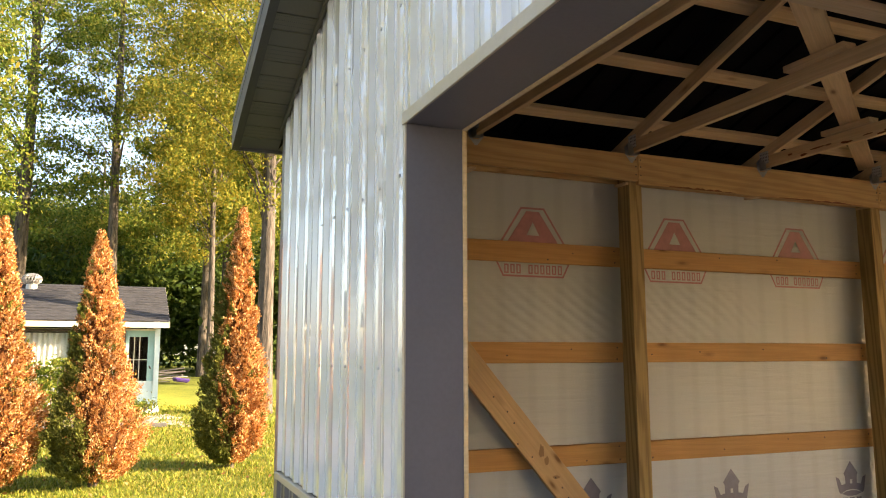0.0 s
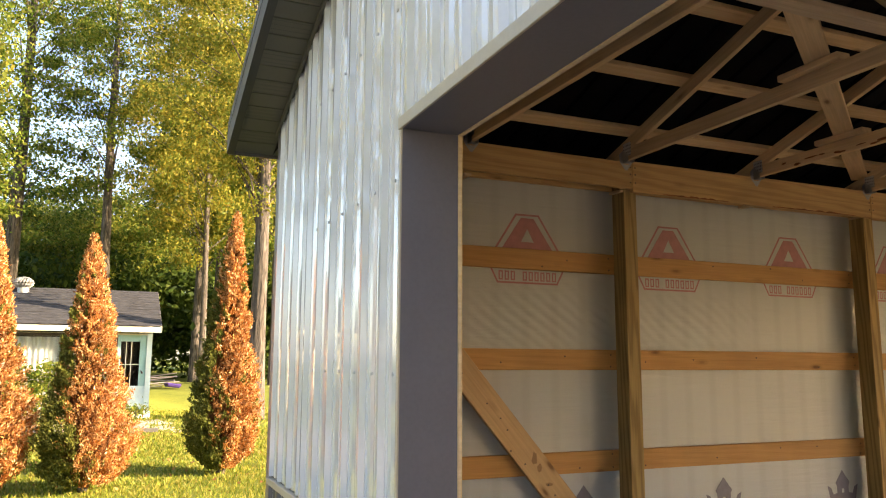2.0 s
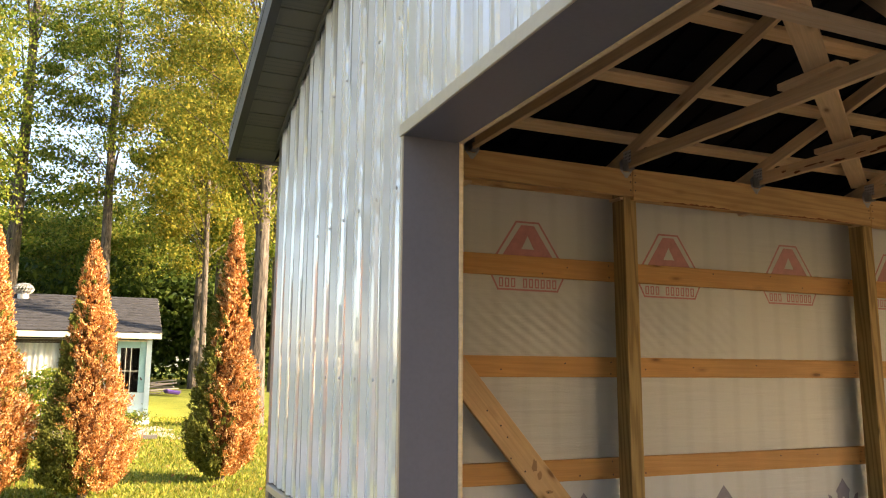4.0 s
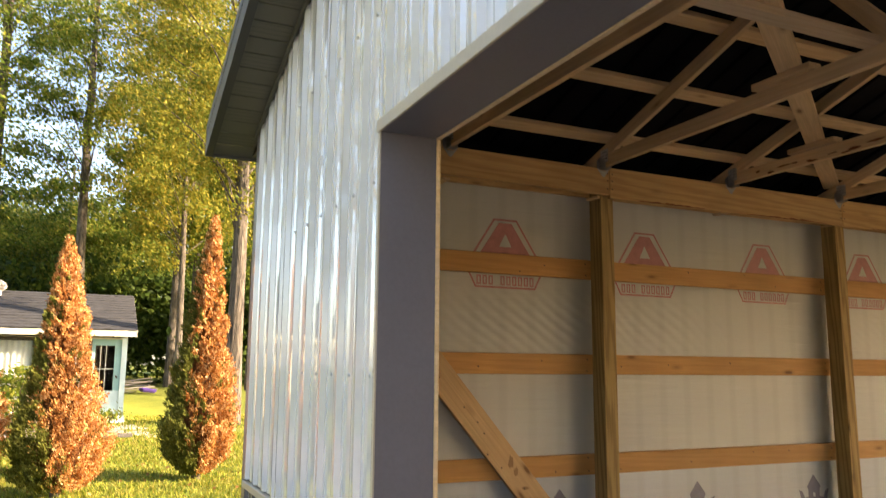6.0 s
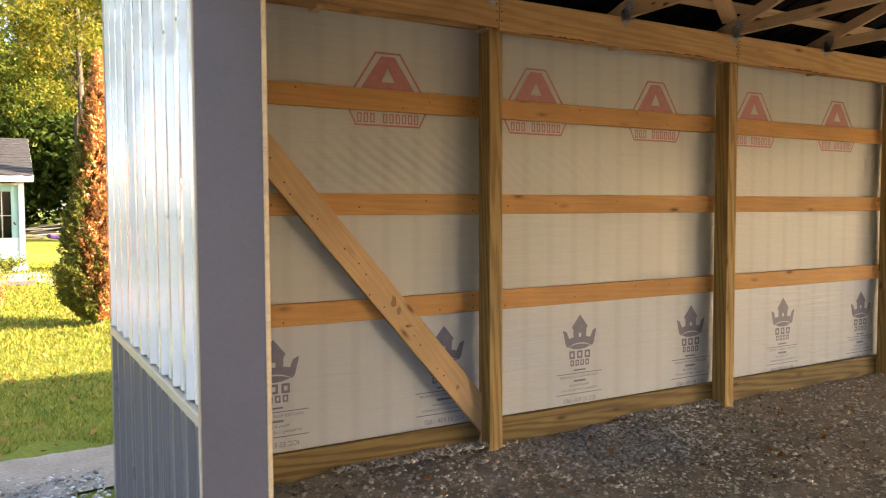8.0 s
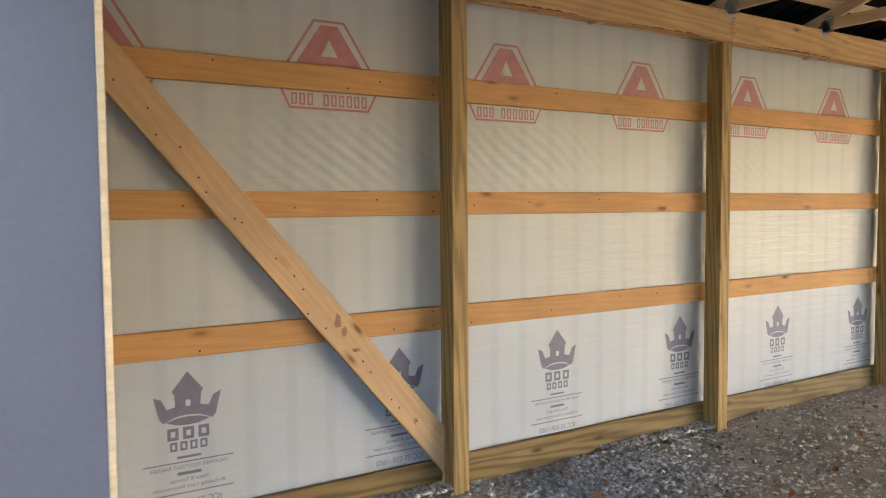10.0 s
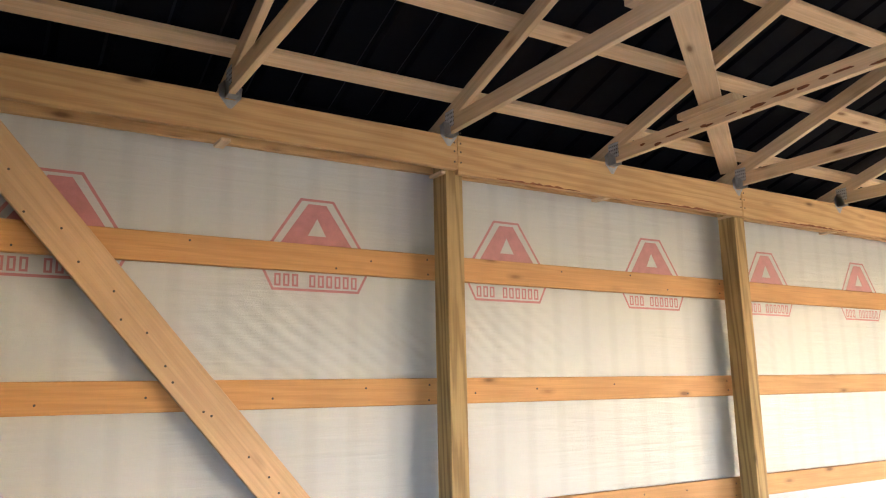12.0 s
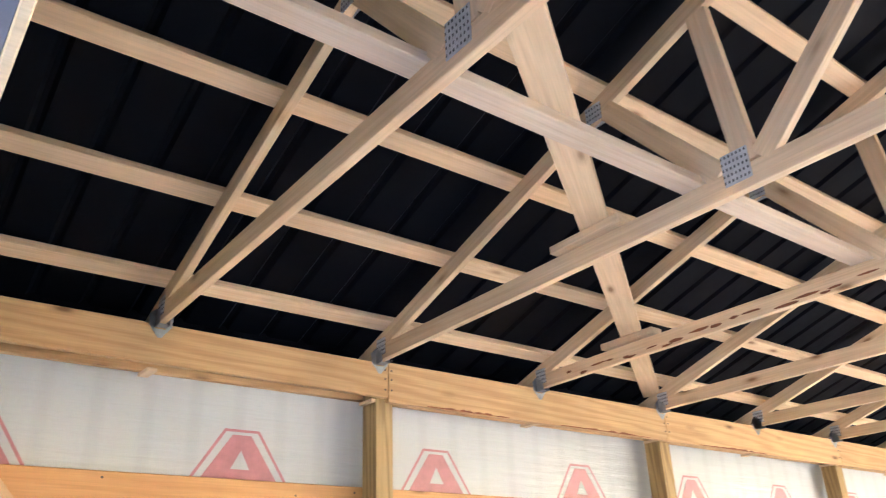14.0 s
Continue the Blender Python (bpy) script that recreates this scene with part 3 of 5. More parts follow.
def gusset_mesh(w, h):
    """A thin pressed plate with rows of punched tooth slots standing proud."""
    if (w, h) not in GUSSETS:
        bm = box_bm(-0.001, 0.001, -w / 2, w / 2, -h / 2, h / 2)
        rows, cols = max(3, int(h / 0.018)), max(4, int(w / 0.011))
        for i in range(cols):
            for k in range(rows):
                y, z = -w / 2 + (i + 0.5) * w / cols, -h / 2 + (k + 0.5) * h / rows
                bmesh.ops.create_cube(bm, size=1.0, matrix=Matrix.Translation((0, y, z)) @ Matrix.Diagonal((0.0042, 0.0035, h / rows * 0.6, 1)))
        GUSSETS[(w, h)] = mesh_of("gusset_plate", bm, TOOTHED)
    return GUSSETS[(w, h)]


def hanger_mesh():
    """A bent strap: two side cheeks, a seat and flanges that taper to a point below the chord."""
    if "hanger" not in GUSSETS:
        bm = bmesh.new()
        for s in (-1, 1):
            for loop in ([(s * 0.022, 0.024, 0.03), (s * 0.050, 0.0235, 0.006), (s * 0.046, 0.0235, -0.03), (s * 0.008, 0.0235, -0.070), (s * 0.022, 0.024, -0.04)],
                         [(s * 0.0215, 0.024, 0.03), (s * 0.0215, -0.035, 0.0), (s * 0.0215, -0.04, -0.036), (s * 0.0215, 0.024, -0.036)]):
                bm.faces.new([bm.verts.new(q) for q in loop])
        bm.faces.new([bm.verts.new(q) for q in ((-0.0215, 0.024, -0.036), (0.0215, 0.024, -0.036), (0.0215, -0.04, -0.0358), (-0.0215, -0.04, -0.0358))])
        bm.faces.new([bm.verts.new(q) for q in ((-0.022, 0.0235, -0.04), (0.022, 0.0235, -0.04), (0.008, 0.0235, -0.0705), (-0.008, 0.0235, -0.0705))])
        bmesh.ops.solidify(bm, geom=list(bm.faces), thickness=0.002)
        GUSSETS["hanger"] = mesh_of("hanger", bm, STEEL)
    return GUSSETS["hanger"]


first = truss(TRUSSES[0])
for x in TRUSSES[1:]:
    copy_thing(first, pose(x, 0, 0))

stained = [o for o in scene.objects if o.name.startswith("roof_truss") and abs(o.matrix_basis.translation.x - TRUSSES[2]) < 0.01][0]
rng_b = random.Random(8)
for k in range(26):
    cy, cz = -0.45 - 2.6 * (k + rng_b.random()) / 26, CHORD_Z - 0.018 + rng_b.uniform(-0.018, 0.018)
    w, h = rng_b.uniform(0.02, 0.075), rng_b.uniform(0.004, 0.010)
    bm = bmesh.new()
    bm.faces.new([bm.verts.new((-0.0197, cy + w * (0.7 + 0.5 * rng_b.random()) * math.cos(q * 0.785), cz + h * (0.7 + 0.5 * rng_b.random()) * math.sin(q * 0.785))) for q in range(8)])
    part("bark_streak", bm, STREAK, stained, "reddish bark streak on the chord")

PURLIN_YS = [-0.280 - 0.556 * k for k in range(8)]
for y in PURLIN_YS:
    for s in (1, -1):
        yy = y if s > 0 else 2 * RIDGE_Y - y
        for a, b in ((FRONT_X - 0.27, 4.63), (4.635, BACK_X)):
            board("roof_purlin", (a, yy, roof_z(yy) + 0.021), (b, yy, roof_z(yy) + 0.021), 0.094, 0.038, WOOD_TRUSS, up=(0, s * SLOPE, 1),
                  label="pale softwood purlin lying across the trusses", category="purlin", group="roof purlins")

board("lateral_brace", (-2.36, -2.305, CHORD_Z + 0.0645), (BACK_X - 0.1, -2.305, CHORD_Z + 0.0645), 0.092, 0.038, WOOD_PALE,
      label="long pale board lying across the bottom chords", category="brace")
board("lateral_brace", (-2.36, 2 * RIDGE_Y + 2.305, CHORD_Z + 0.0645), (BACK_X - 0.1, 2 * RIDGE_Y + 2.305, CHORD_Z + 0.0645), 0.092, 0.038, WOOD_PALE,
      label="long pale board lying across the bottom chords", category="brace")
board("diagonal_plank", (2.25, -0.087, CHORD_Z + 0.103), (-1.75, -2.903, CHORD_Z + 0.103), 0.125, 0.036, WOOD_TRUSS,
      label="pale plank running diagonally above the bottom chords", category="brace")
for x, y in ((-0.2175, -1.80), (0.995, -0.97)):
    board("cleat", (x - 0.015, y + 0.19, CHORD_Z + 0.064), (x - 0.015, y - 0.19, CHORD_Z + 0.064), 0.089, 0.036, WOOD_TRUSS,
          label="short wooden cleat fixed along the chord", category="wood block", group="cleats")


# ---- corrugated sheets ----
def sheet_profile(length, pitch=0.2286, bow=0.004):
    """(s, h) points of a ribbed farm panel: a major rib each pitch and two low ribs between."""
    pts, s = [], 0.0
    while s < length:
        row = [(0.0, 0.0), (0.016, 0.021), (0.036, 0.021), (0.052, 0.0)]
        for k in range(1, 12):
            ds = 0.052 + (pitch - 0.052) * k / 12
            low = 0.0042 if k in (4, 8) else 0.0
            row.append((ds, low + bow * math.sin(math.tau * k / 12)))
        pts += [(s + ds, h) for ds, h in row if s + ds < length]
        s += pitch
    pts.append((length, 0.0))
    return pts


def sheet_bm(y_from, y_to, z_low, z_high, x, thick=0.0012):
    """Vertical panel facing -x, from y_from down to y_to; z_low and z_high are functions of y."""
    bm = bmesh.new()
    d = 1 if y_to > y_from else -1
    cols = []
    for s, h in sheet_profile(abs(y_to - y_from)):
        y = y_from + d * s
        cols.append((bm.verts.new((x - h, y, z_low(y))), bm.verts.new((x - h, y, z_high(y)))))
    for a, b in zip(cols, cols[1:]):
        bm.faces.new((a[0], a[1], b[1], b[0]))
    bmesh.ops.recalc_face_normals(bm, faces=bm.faces)
    geom = bmesh.ops.extrude_face_region(bm, geom=list(bm.faces))
    for v in geom["geom"]:
        if isinstance(v, bmesh.types.BMVert):
            v.co.x += thick
    bmesh.ops.recalc_face_normals(bm, faces=bm.faces)
    return bm


WAINSCOT_Z = 1.06
SIDING_X = FRONT_X


def gable(y):
    return roof_z(y) + 0.05


wall = empty("wall_front", "white ribbed metal front wall over charcoal wainscot with a big opening", "wall", kind="structure")
ys = [CORNER_Y - 0.077, -0.75, -1.46, OPEN_Y + 0.012]
for a, b in zip(ys, ys[1:]):
    part("siding_panel", sheet_bm(a, b, lambda y: WAINSCOT_Z + 0.012, gable, SIDING_X), METAL_WHITE, wall, "white ribbed metal panel")
    part("wainscot_panel", sheet_bm(a, b, lambda y: -0.05, lambda y: WAINSCOT_Z - 0.03, SIDING_X), METAL_GREY, wall, "charcoal ribbed metal panel")
y = OPEN_Y + 0.012
while y > OPEN_Y2:
    b = max(y - 0.914, OPEN_Y2)
    part("siding_panel", sheet_bm(y, b, lambda y: OPEN_Z + 0.035, gable, SIDING_X), METAL_WHITE, wall, "white ribbed metal panel")
    y = b
for a, b in ((OPEN_Y2, -7.65), (-7.65, FAR_Y)):
    part("siding_panel", sheet_bm(a, b, lambda y: WAINSCOT_Z + 0.012, gable, SIDING_X), METAL_WHITE, wall, "white ribbed metal panel")
    part("wainscot_panel", sheet_bm(a, b, lambda y: -0.05, lambda y: WAINSCOT_Z - 0.03, SIDING_X), METAL_GREY, wall, "charcoal ribbed metal panel")
part("drip_trim", box_bm(FRONT_X - 0.028, FRONT_X + 0.004, OPEN_Y + 0.014, CORNER_Y - 0.077, WAINSCOT_Z - 0.036, WAINSCOT_Z + 0.004, 0.004), TRIM_WARM, wall, "light stone-coloured trim over the wainscot")
part("drip_trim", box_bm(FRONT_X - 0.028, FRONT_X + 0.004, FAR_Y, OPEN_Y2 - 0.014, WAINSCOT_Z - 0.036, WAINSCOT_Z + 0.004, 0.004), TRIM_WARM, wall, "light stone-coloured trim over the wainscot")
part("corner_trim", box_bm(FRONT_X - 0.016, FRONT_X + 0.10, CORNER_Y - 0.075, CORNER_Y + 0.008, -0.05, 3.12, 0.006), JAMB_GREY, wall, "charcoal corner trim")
# lining of the opening
part("jamb_lining", box_bm(FRONT_X - 0.026, INNER_X - 0.016, OPEN_Y, OPEN_Y + 0.006, -0.05, OPEN_Z, 0.001), JAMB_GREY, wall, "charcoal metal lining")
part("jamb_edge_trim", box_bm(FRONT_X - 0.030, FRONT_X - 0.024, OPEN_Y - 0.002, OPEN_Y + 0.016, -0.05, OPEN_Z + 0.03, 0.001), TRIM_WARM, wall, "thin light edge trim")
part("jamb_board", box_bm(FRONT_X + 0.03, INNER_X, OPEN_Y + 0.007, OPEN_Y + 0.043, -0.05, OPEN_Z + 0.04, 0.002), WOOD_TRUSS, wall, "raw wooden jamb board")
part("jamb_stop", box_bm(INNER_X - 0.0155, INNER_X, OPEN_Y - 0.004, OPEN_Y + 0.0065, -0.05, OPEN_Z - 0.004, 0.002), WOOD_TRUSS, wall, "raw wooden board edge")
part("jamb_lining", box_bm(FRONT_X - 0.026, INNER_X - 0.016, OPEN_Y2 - 0.006, OPEN_Y2, -0.05, OPEN_Z, 0.001), JAMB_GREY, wall, "charcoal metal lining")
part("jamb_board", box_bm(FRONT_X + 0.03, INNER_X, OPEN_Y2 - 0.043, OPEN_Y2 - 0.007, -0.05, OPEN_Z + 0.04, 0.002), WOOD_TRUSS, wall, "raw wooden jamb board")
part("head_lining", box_bm(FRONT_X - 0.026, INNER_X - 0.016, OPEN_Y2, OPEN_Y + 0.006, OPEN_Z, OPEN_Z + 0.006, 0.001), JAMB_GREY, wall, "charcoal metal lining")
part("head_edge_trim", box_bm(FRONT_X - 0.036, FRONT_X - 0.026, OPEN_Y2 - 0.01, OPEN_Y + 0.016, OPEN_Z - 0.004, OPEN_Z + 0.040, 0.002), TRIM_WARM, wall, "light stone-coloured head trim")
part("head_board", box_bm(FRONT_X + 0.03, INNER_X, OPEN_Y2, OPEN_Y, OPEN_Z + 0.007, OPEN_Z + 0.30, 0.002), WOOD_TRUSS, wall, "raw wooden header")
part("head_stop", box_bm(INNER_X - 0.0155, INNER_X, OPEN_Y2, OPEN_Y, OPEN_Z - 0.004, OPEN_Z + 0.0065, 0.002), WOOD_TRUSS, wall, "raw wooden board edge")


def gable_inner():
    """Unseen inside of the front wall above and beside the opening, greyed against bounce."""
    bm = bmesh.new()
    x = FRONT_X + 0.02
    for loop in ([(CORNER_Y, -0.05), (OPEN_Y + 0.05, -0.05), (OPEN_Y + 0.05, gable(OPEN_Y)), (CORNER_Y, gable(CORNER_Y))],
                 [(OPEN_Y + 0.05, OPEN_Z + 0.2), (OPEN_Y2 - 0.05, OPEN_Z + 0.2), (OPEN_Y2 - 0.05, gable(OPEN_Y2)), (RIDGE_Y, gable(RIDGE_Y)), (OPEN_Y + 0.05, gable(OPEN_Y))],
                 [(OPEN_Y2 - 0.05, -0.05), (FAR_Y, -0.05), (FAR_Y, gable(FAR_Y)), (OPEN_Y2 - 0.05, gable(OPEN_Y2))]):
        bm.faces.new([bm.verts.new((x, y, z)) for y, z in loop])
    g = bmesh.ops.extrude_face_region(bm, geom=list(bm.faces))
    for v in g["geom"]:
        if isinstance(v, bmesh.types.BMVert):
            v.co.x += 0.006
    bmesh.ops.recalc_face_normals(bm, faces=bm.faces)
    return bm


part("wall_backing", gable_inner(), BOUNCE_GREY, wall, "unseen inner face, greyed to cut bounced light")


def plain_wall(name, x0, x1, y0, y1, z1, label, z0=-0.05, mat=WRAP):
    return tagged(part(name, box_bm(x0, x1, y0, y1, z0, z1), mat), label, "wall", kind="structure")


# unseen back wall; its wide doorway towards the open side is added for sunlight
back = empty("wall_back", "unseen wrapped back wall, its wide doorway added to let sunlight in", "wall", kind="structure")
for y0, y1, z0, z1 in ((-4.75, CORNER_Y, -0.05, 4.7), (FAR_Y, -7.9, -0.05, 4.7), (-7.9, -4.75, 2.95, 4.7)):
    part("wall_panel", box_bm(BACK_X, BACK_X + 0.06, y0, y1, z0, z1), WRAP, back)
# unseen wall, its length set by how much sun should come in
plain_wall("wall_opposite", FRONT_X + 0.03, 4.9, FAR_Y - 0.06, FAR_Y, 3.3, "unseen grey side wall, cut short to let sunlight in", mat=BOUNCE_GREY)
# posts of the unseen long side, left open beyond that wall to admit sun
for x in POSTS:
    board("wall_post", (x + 0.054, FAR_Y + 0.07, -0.25), (x + 0.054, FAR_Y + 0.07, 3.0), 0.14, 0.108, WOOD_TREATED, up=(1, 0, 0),
          label="unseen treated wooden post on the side left open for light", category="post", group="posts along the open side")
board("beam", (FRONT_X + 0.05, FAR_Y + 0.02, 3.1), (BACK_X, FAR_Y + 0.02, 3.1), 0.038, 0.25, WOOD_BEAM,
      label="unseen wide softwood beam over the side left open for light", category="beam")
plain_wall("wall_side", FRONT_X + 0.10, BACK_X, 0.062, CORNER_Y, 3.29, "ribbed metal side wall behind the wrap", 0.10)


# ---- roof ----
def roof_bm(sign, x0, x1, lift, thick, ribbed):
    bm = bmesh.new()
    ya = 0.34
    pts = [(k * 0.2286 + ds, h) for k in range(int((x1 - x0) / 0.2286)) for ds, h in ((0.0, 0.0), (0.016, 0.019), (0.036, 0.019), (0.052, 0.0))] + [(x1 - x0, 0.0)] if ribbed else [(0, 0), (x1 - x0, 0)]
    cols = []
    for s, h in pts:
        def p(y):
            return (x0 + s, y if sign > 0 else 2 * RIDGE_Y - y, roof_z(y) + lift + h)
        cols.append([bm.verts.new(p(y)) for y in (ya, RIDGE_Y)])
    for a, b in zip(cols, cols[1:]):
        bm.faces.new((a[0], a[1], b[1], b[0]))
    g = bmesh.ops.extrude_face_region(bm, geom=list(bm.faces))
    for v in g["geom"]:
        if isinstance(v, bmesh.types.BMVert):
            v.co.z += thick
    bmesh.ops.recalc_face_normals(bm, faces=bm.faces)
    return bm


roof = empty("ceiling", "dark ribbed metal roof with a black underside", "roof", kind="structure")
for s in (1, -1):
    part("roof_sheet", roof_bm(s, FRONT_X - 0.296, BACK_X + 0.1, 0.046, 0.002, True), ROOF_UNDER, roof)

# rake overhang: fascia, soffit planks
RAKE_X = FRONT_X - 0.288
rake = empty("rake_soffit", "bronze vented soffit and fascia under the roof edge", "soffit", kind="structure")
end_y = CORNER_Y + 0.24
SOFFIT_DROP = -0.06


def rake_strip(y0, y1, x0, x1, dz0, dz1):
    bm = bmesh.new()
    vs = []
    for y in (y0, y1):
        for x, dz in ((x0, dz0), (x1, dz0), (x1, dz1), (x0, dz1)):
            vs.append(bm.verts.new((x, y, roof_z(y) + dz)))
    for q in ((0, 1, 2, 3), (7, 6, 5, 4), (0, 4, 5, 1), (1, 5, 6, 2), (2, 6, 7, 3), (3, 7, 4, 0)):
        bm.faces.new([vs[i] for i in q])
    bmesh.ops.recalc_face_normals(bm, faces=bm.faces)
    return bm


part("fascia", rake_strip(end_y, RIDGE_Y, RAKE_X - 0.006, RAKE_X + 0.006, SOFFIT_DROP - 0.02, 0.12), FASCIA, rake, "dark bronze fascia")
part("fascia_lip", rake_strip(end_y, RIDGE_Y, RAKE_X + 0.0062, RAKE_X + 0.04, SOFFIT_DROP - 0.02, SOFFIT_DROP - 0.008), FASCIA, rake)
part("fascia", box_bm(RAKE_X + 0.007, FRONT_X + 0.1, end_y, end_y + 0.012, roof_z(end_y) + SOFFIT_DROP - 0.02, roof_z(end_y) + 0.10), FASCIA, rake, "dark bronze end cap")
# dark sheet above the planks paints the shade in their gaps
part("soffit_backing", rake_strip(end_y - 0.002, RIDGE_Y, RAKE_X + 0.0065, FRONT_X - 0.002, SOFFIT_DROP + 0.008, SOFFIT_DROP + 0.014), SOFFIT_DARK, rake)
part("eave_soffit", box_bm(FRONT_X + 0.0, BACK_X, CORNER_Y + 0.01, end_y - 0.002, roof_z(end_y) + SOFFIT_DROP, roof_z(end_y) + SOFFIT_DROP + 0.008), SOFFIT, rake, "bronze eave soffit")
part("frieze_trim", rake_strip(CORNER_Y, RIDGE_Y, FRONT_X - 0.034, FRONT_X - 0.021, SOFFIT_DROP - 0.03, SOFFIT_DROP - 0.001), SOFFIT, rake)
yy = end_y - 0.004
while yy > RIDGE_Y + 0.1:
    part("soffit_plank", rake_strip(yy, yy - 0.112, RAKE_X + 0.007, FRONT_X - 0.004, SOFFIT_DROP, SOFFIT_DROP + 0.0075), VENTED if round((end_y - yy) / 0.12) % 2 else SOFFIT, rake)
    yy -= 0.12


# ---- ground and floor ----
def ground_bm():
    bm = bmesh.new()
    xs = [-600, -200, -80, -40, -25] + [-16 + 0.8 * i for i in range(41)] + [25, 40, 80, 200, 600]
    ys_ = [-600, -200, -80, -40, -20, -9.5, -4, 0.0, 0.6] + [1.2 + 0.8 * i for i in range(36)] + [36, 45, 60, 100, 250, 600]
    rows = [[bm.verts.new((x, y, ground_z(x, y) - 0.03 + (0.03 * noise.noise(Vector((x * 0.4, y * 0.4, 0))) if 1 < y < 40 else 0))) for x in xs] for y in ys_]
    for a, b in zip(rows, rows[1:]):
        for i in range(len(xs) - 1):
            bm.faces.new((a[i], a[i + 1], b[i + 1], b[i])).smooth = True
    return bm


tagged(part("ground", ground_bm(), GRASS_SOIL), "sunlit green lawn rising gently to the woods", "lawn", kind="structure")


def rough_patch(x0, x1, y0, y1, step, amp, z=0.0, edge=0.25):
    bm = bmesh.new()
    nx, ny = int((x1 - x0) / step), int((y1 - y0) / step)
    g = [[None] * (ny + 1) for _ in range(nx + 1)]
    for i in range(nx + 1):
        for k in range(ny + 1):
            x, y = x0 + (x1 - x0) * i / nx, y0 + (y1 - y0) * k / ny
            d = min(x - x0, x1 - x, y - y0, y1 - y)
            h = amp * (noise.noise(Vector((x * 1.1, y * 1.1, 1))) + 0.5 * noise.noise(Vector((x * 4, y * 4, 2))) + 0.3 * noise.noise(Vector((x * 12, y * 12, 5))))
            g[i][k] = bm.verts.new((x, y, z + h - 0.04 * max(0, 1 - d / edge) if edge else z + h))
    for i in range(nx):
        for k in range(ny):
            bm.faces.new((g[i][k], g[i + 1][k], g[i + 1][k + 1], g[i][k + 1])).smooth = True
    return bm


tagged(part("floor", rough_patch(FRONT_X - 0.2, BACK_X, FAR_Y, 0.06, 0.06, 0.025, 0.0, 0), DIRT), "bare packed dirt floor strewn with gravel", "dirt floor", kind="structure")
tagged(part("gravel_strip", rough_patch(FRONT_X + 0.42, BACK_X, 0.10, 1.0, 0.1, 0.012, 0.0, 0.2), GRAVEL), "pale gravel strip along the outside of the wall", "gravel", kind="structure")
tagged(part("sand_strip", rough_patch(-9.0, FRONT_X + 0.4, 0.55, 1.65, 0.06, 0.02, 0.012, 0.3), SAND), "bare sandy strip along the edge of the lawn", "sand", kind="structure")
# pale sheet out of view, added to bounce sunlight up to the trusses
tagged(part("gravel_side_yard", rough_patch(2.0, 20.0, -22.0, FAR_Y - 0.1, 0.25, 0.02, 0.0, 0.2), GRAVEL), "unseen pale gravel sheet added to bounce sunlight into the barn", "gravel", kind="structure")
# real gravel near the wall; the unseen far part is added for bounced light
tagged(part("gravel_yard", rough_patch(-17.0, FRONT_X - 0.2, -24.0, 0.85, 0.16, 0.02, 0.0, 0.2), GRAVEL), "pale gravel yard in front of the barn, run on unseen to bounce light", "gravel", kind="structure")


# ---- leaves, trees ----
def leaf_mesh(name, centres, sizes, mat, rng, slim=0.55, droop=None):
    """Many single leaves: each a folded diamond of two triangles with its own tilt."""
    n = len(centres)
    a = rng.normal(size=(n, 3))
    if droop is not None:
        a = a * 0.6 + np.asarray(droop)
    a /= np.linalg.norm(a, axis=1)[:, None]
    b = np.cross(a, rng.normal(size=(n, 3)))
    b /= np.linalg.norm(b, axis=1)[:, None]
    c = np.cross(a, b)
    s = sizes[:, None]
    v = np.stack([centres - a * s, centres + b * s * slim + c * s * 0.15, centres + a * s, centres - b * s * slim + c * s * 0.15], 1).reshape(-1, 3)
    me = bpy.data.meshes.new(name)
    me.vertices.add(4 * n)
    me.vertices.foreach_set("co", v.ravel())
    me.loops.add(6 * n)
    base = np.arange(n)[:, None] * 4
    me.loops.foreach_set("vertex_index", (base + np.array([0, 1, 2, 0, 2, 3])).ravel().astype(np.int32))
    me.polygons.add(2 * n)
    me.polygons.foreach_set("loop_start", np.arange(0, 6 * n, 3, dtype=np.int32))
    me.update(calc_edges=True)
    me.validate()
    me.materials.append(mat)
    return me


def clumped(rng, centre, radii, clumps, per, spread, hollow=0.35):
    """Points in uneven clumps inside an ellipsoid, with gaps between the clumps."""
    d = rng.normal(size=(clumps, 3))
    d /= np.linalg.norm(d, axis=1)[:, None]
    r = hollow + (1 - hollow) * rng.random((clumps, 1)) ** 0.6
    heart = np.asarray(centre) + d * r * np.asarray(radii)
    size = spread * (0.5 + rng.random((clumps, 1, 1)))
    pts = heart[:, None, :] + rng.normal(size=(clumps, per, 3)) * size * np.array([1, 1, 0.42])
    return pts.reshape(-1, 3), heart


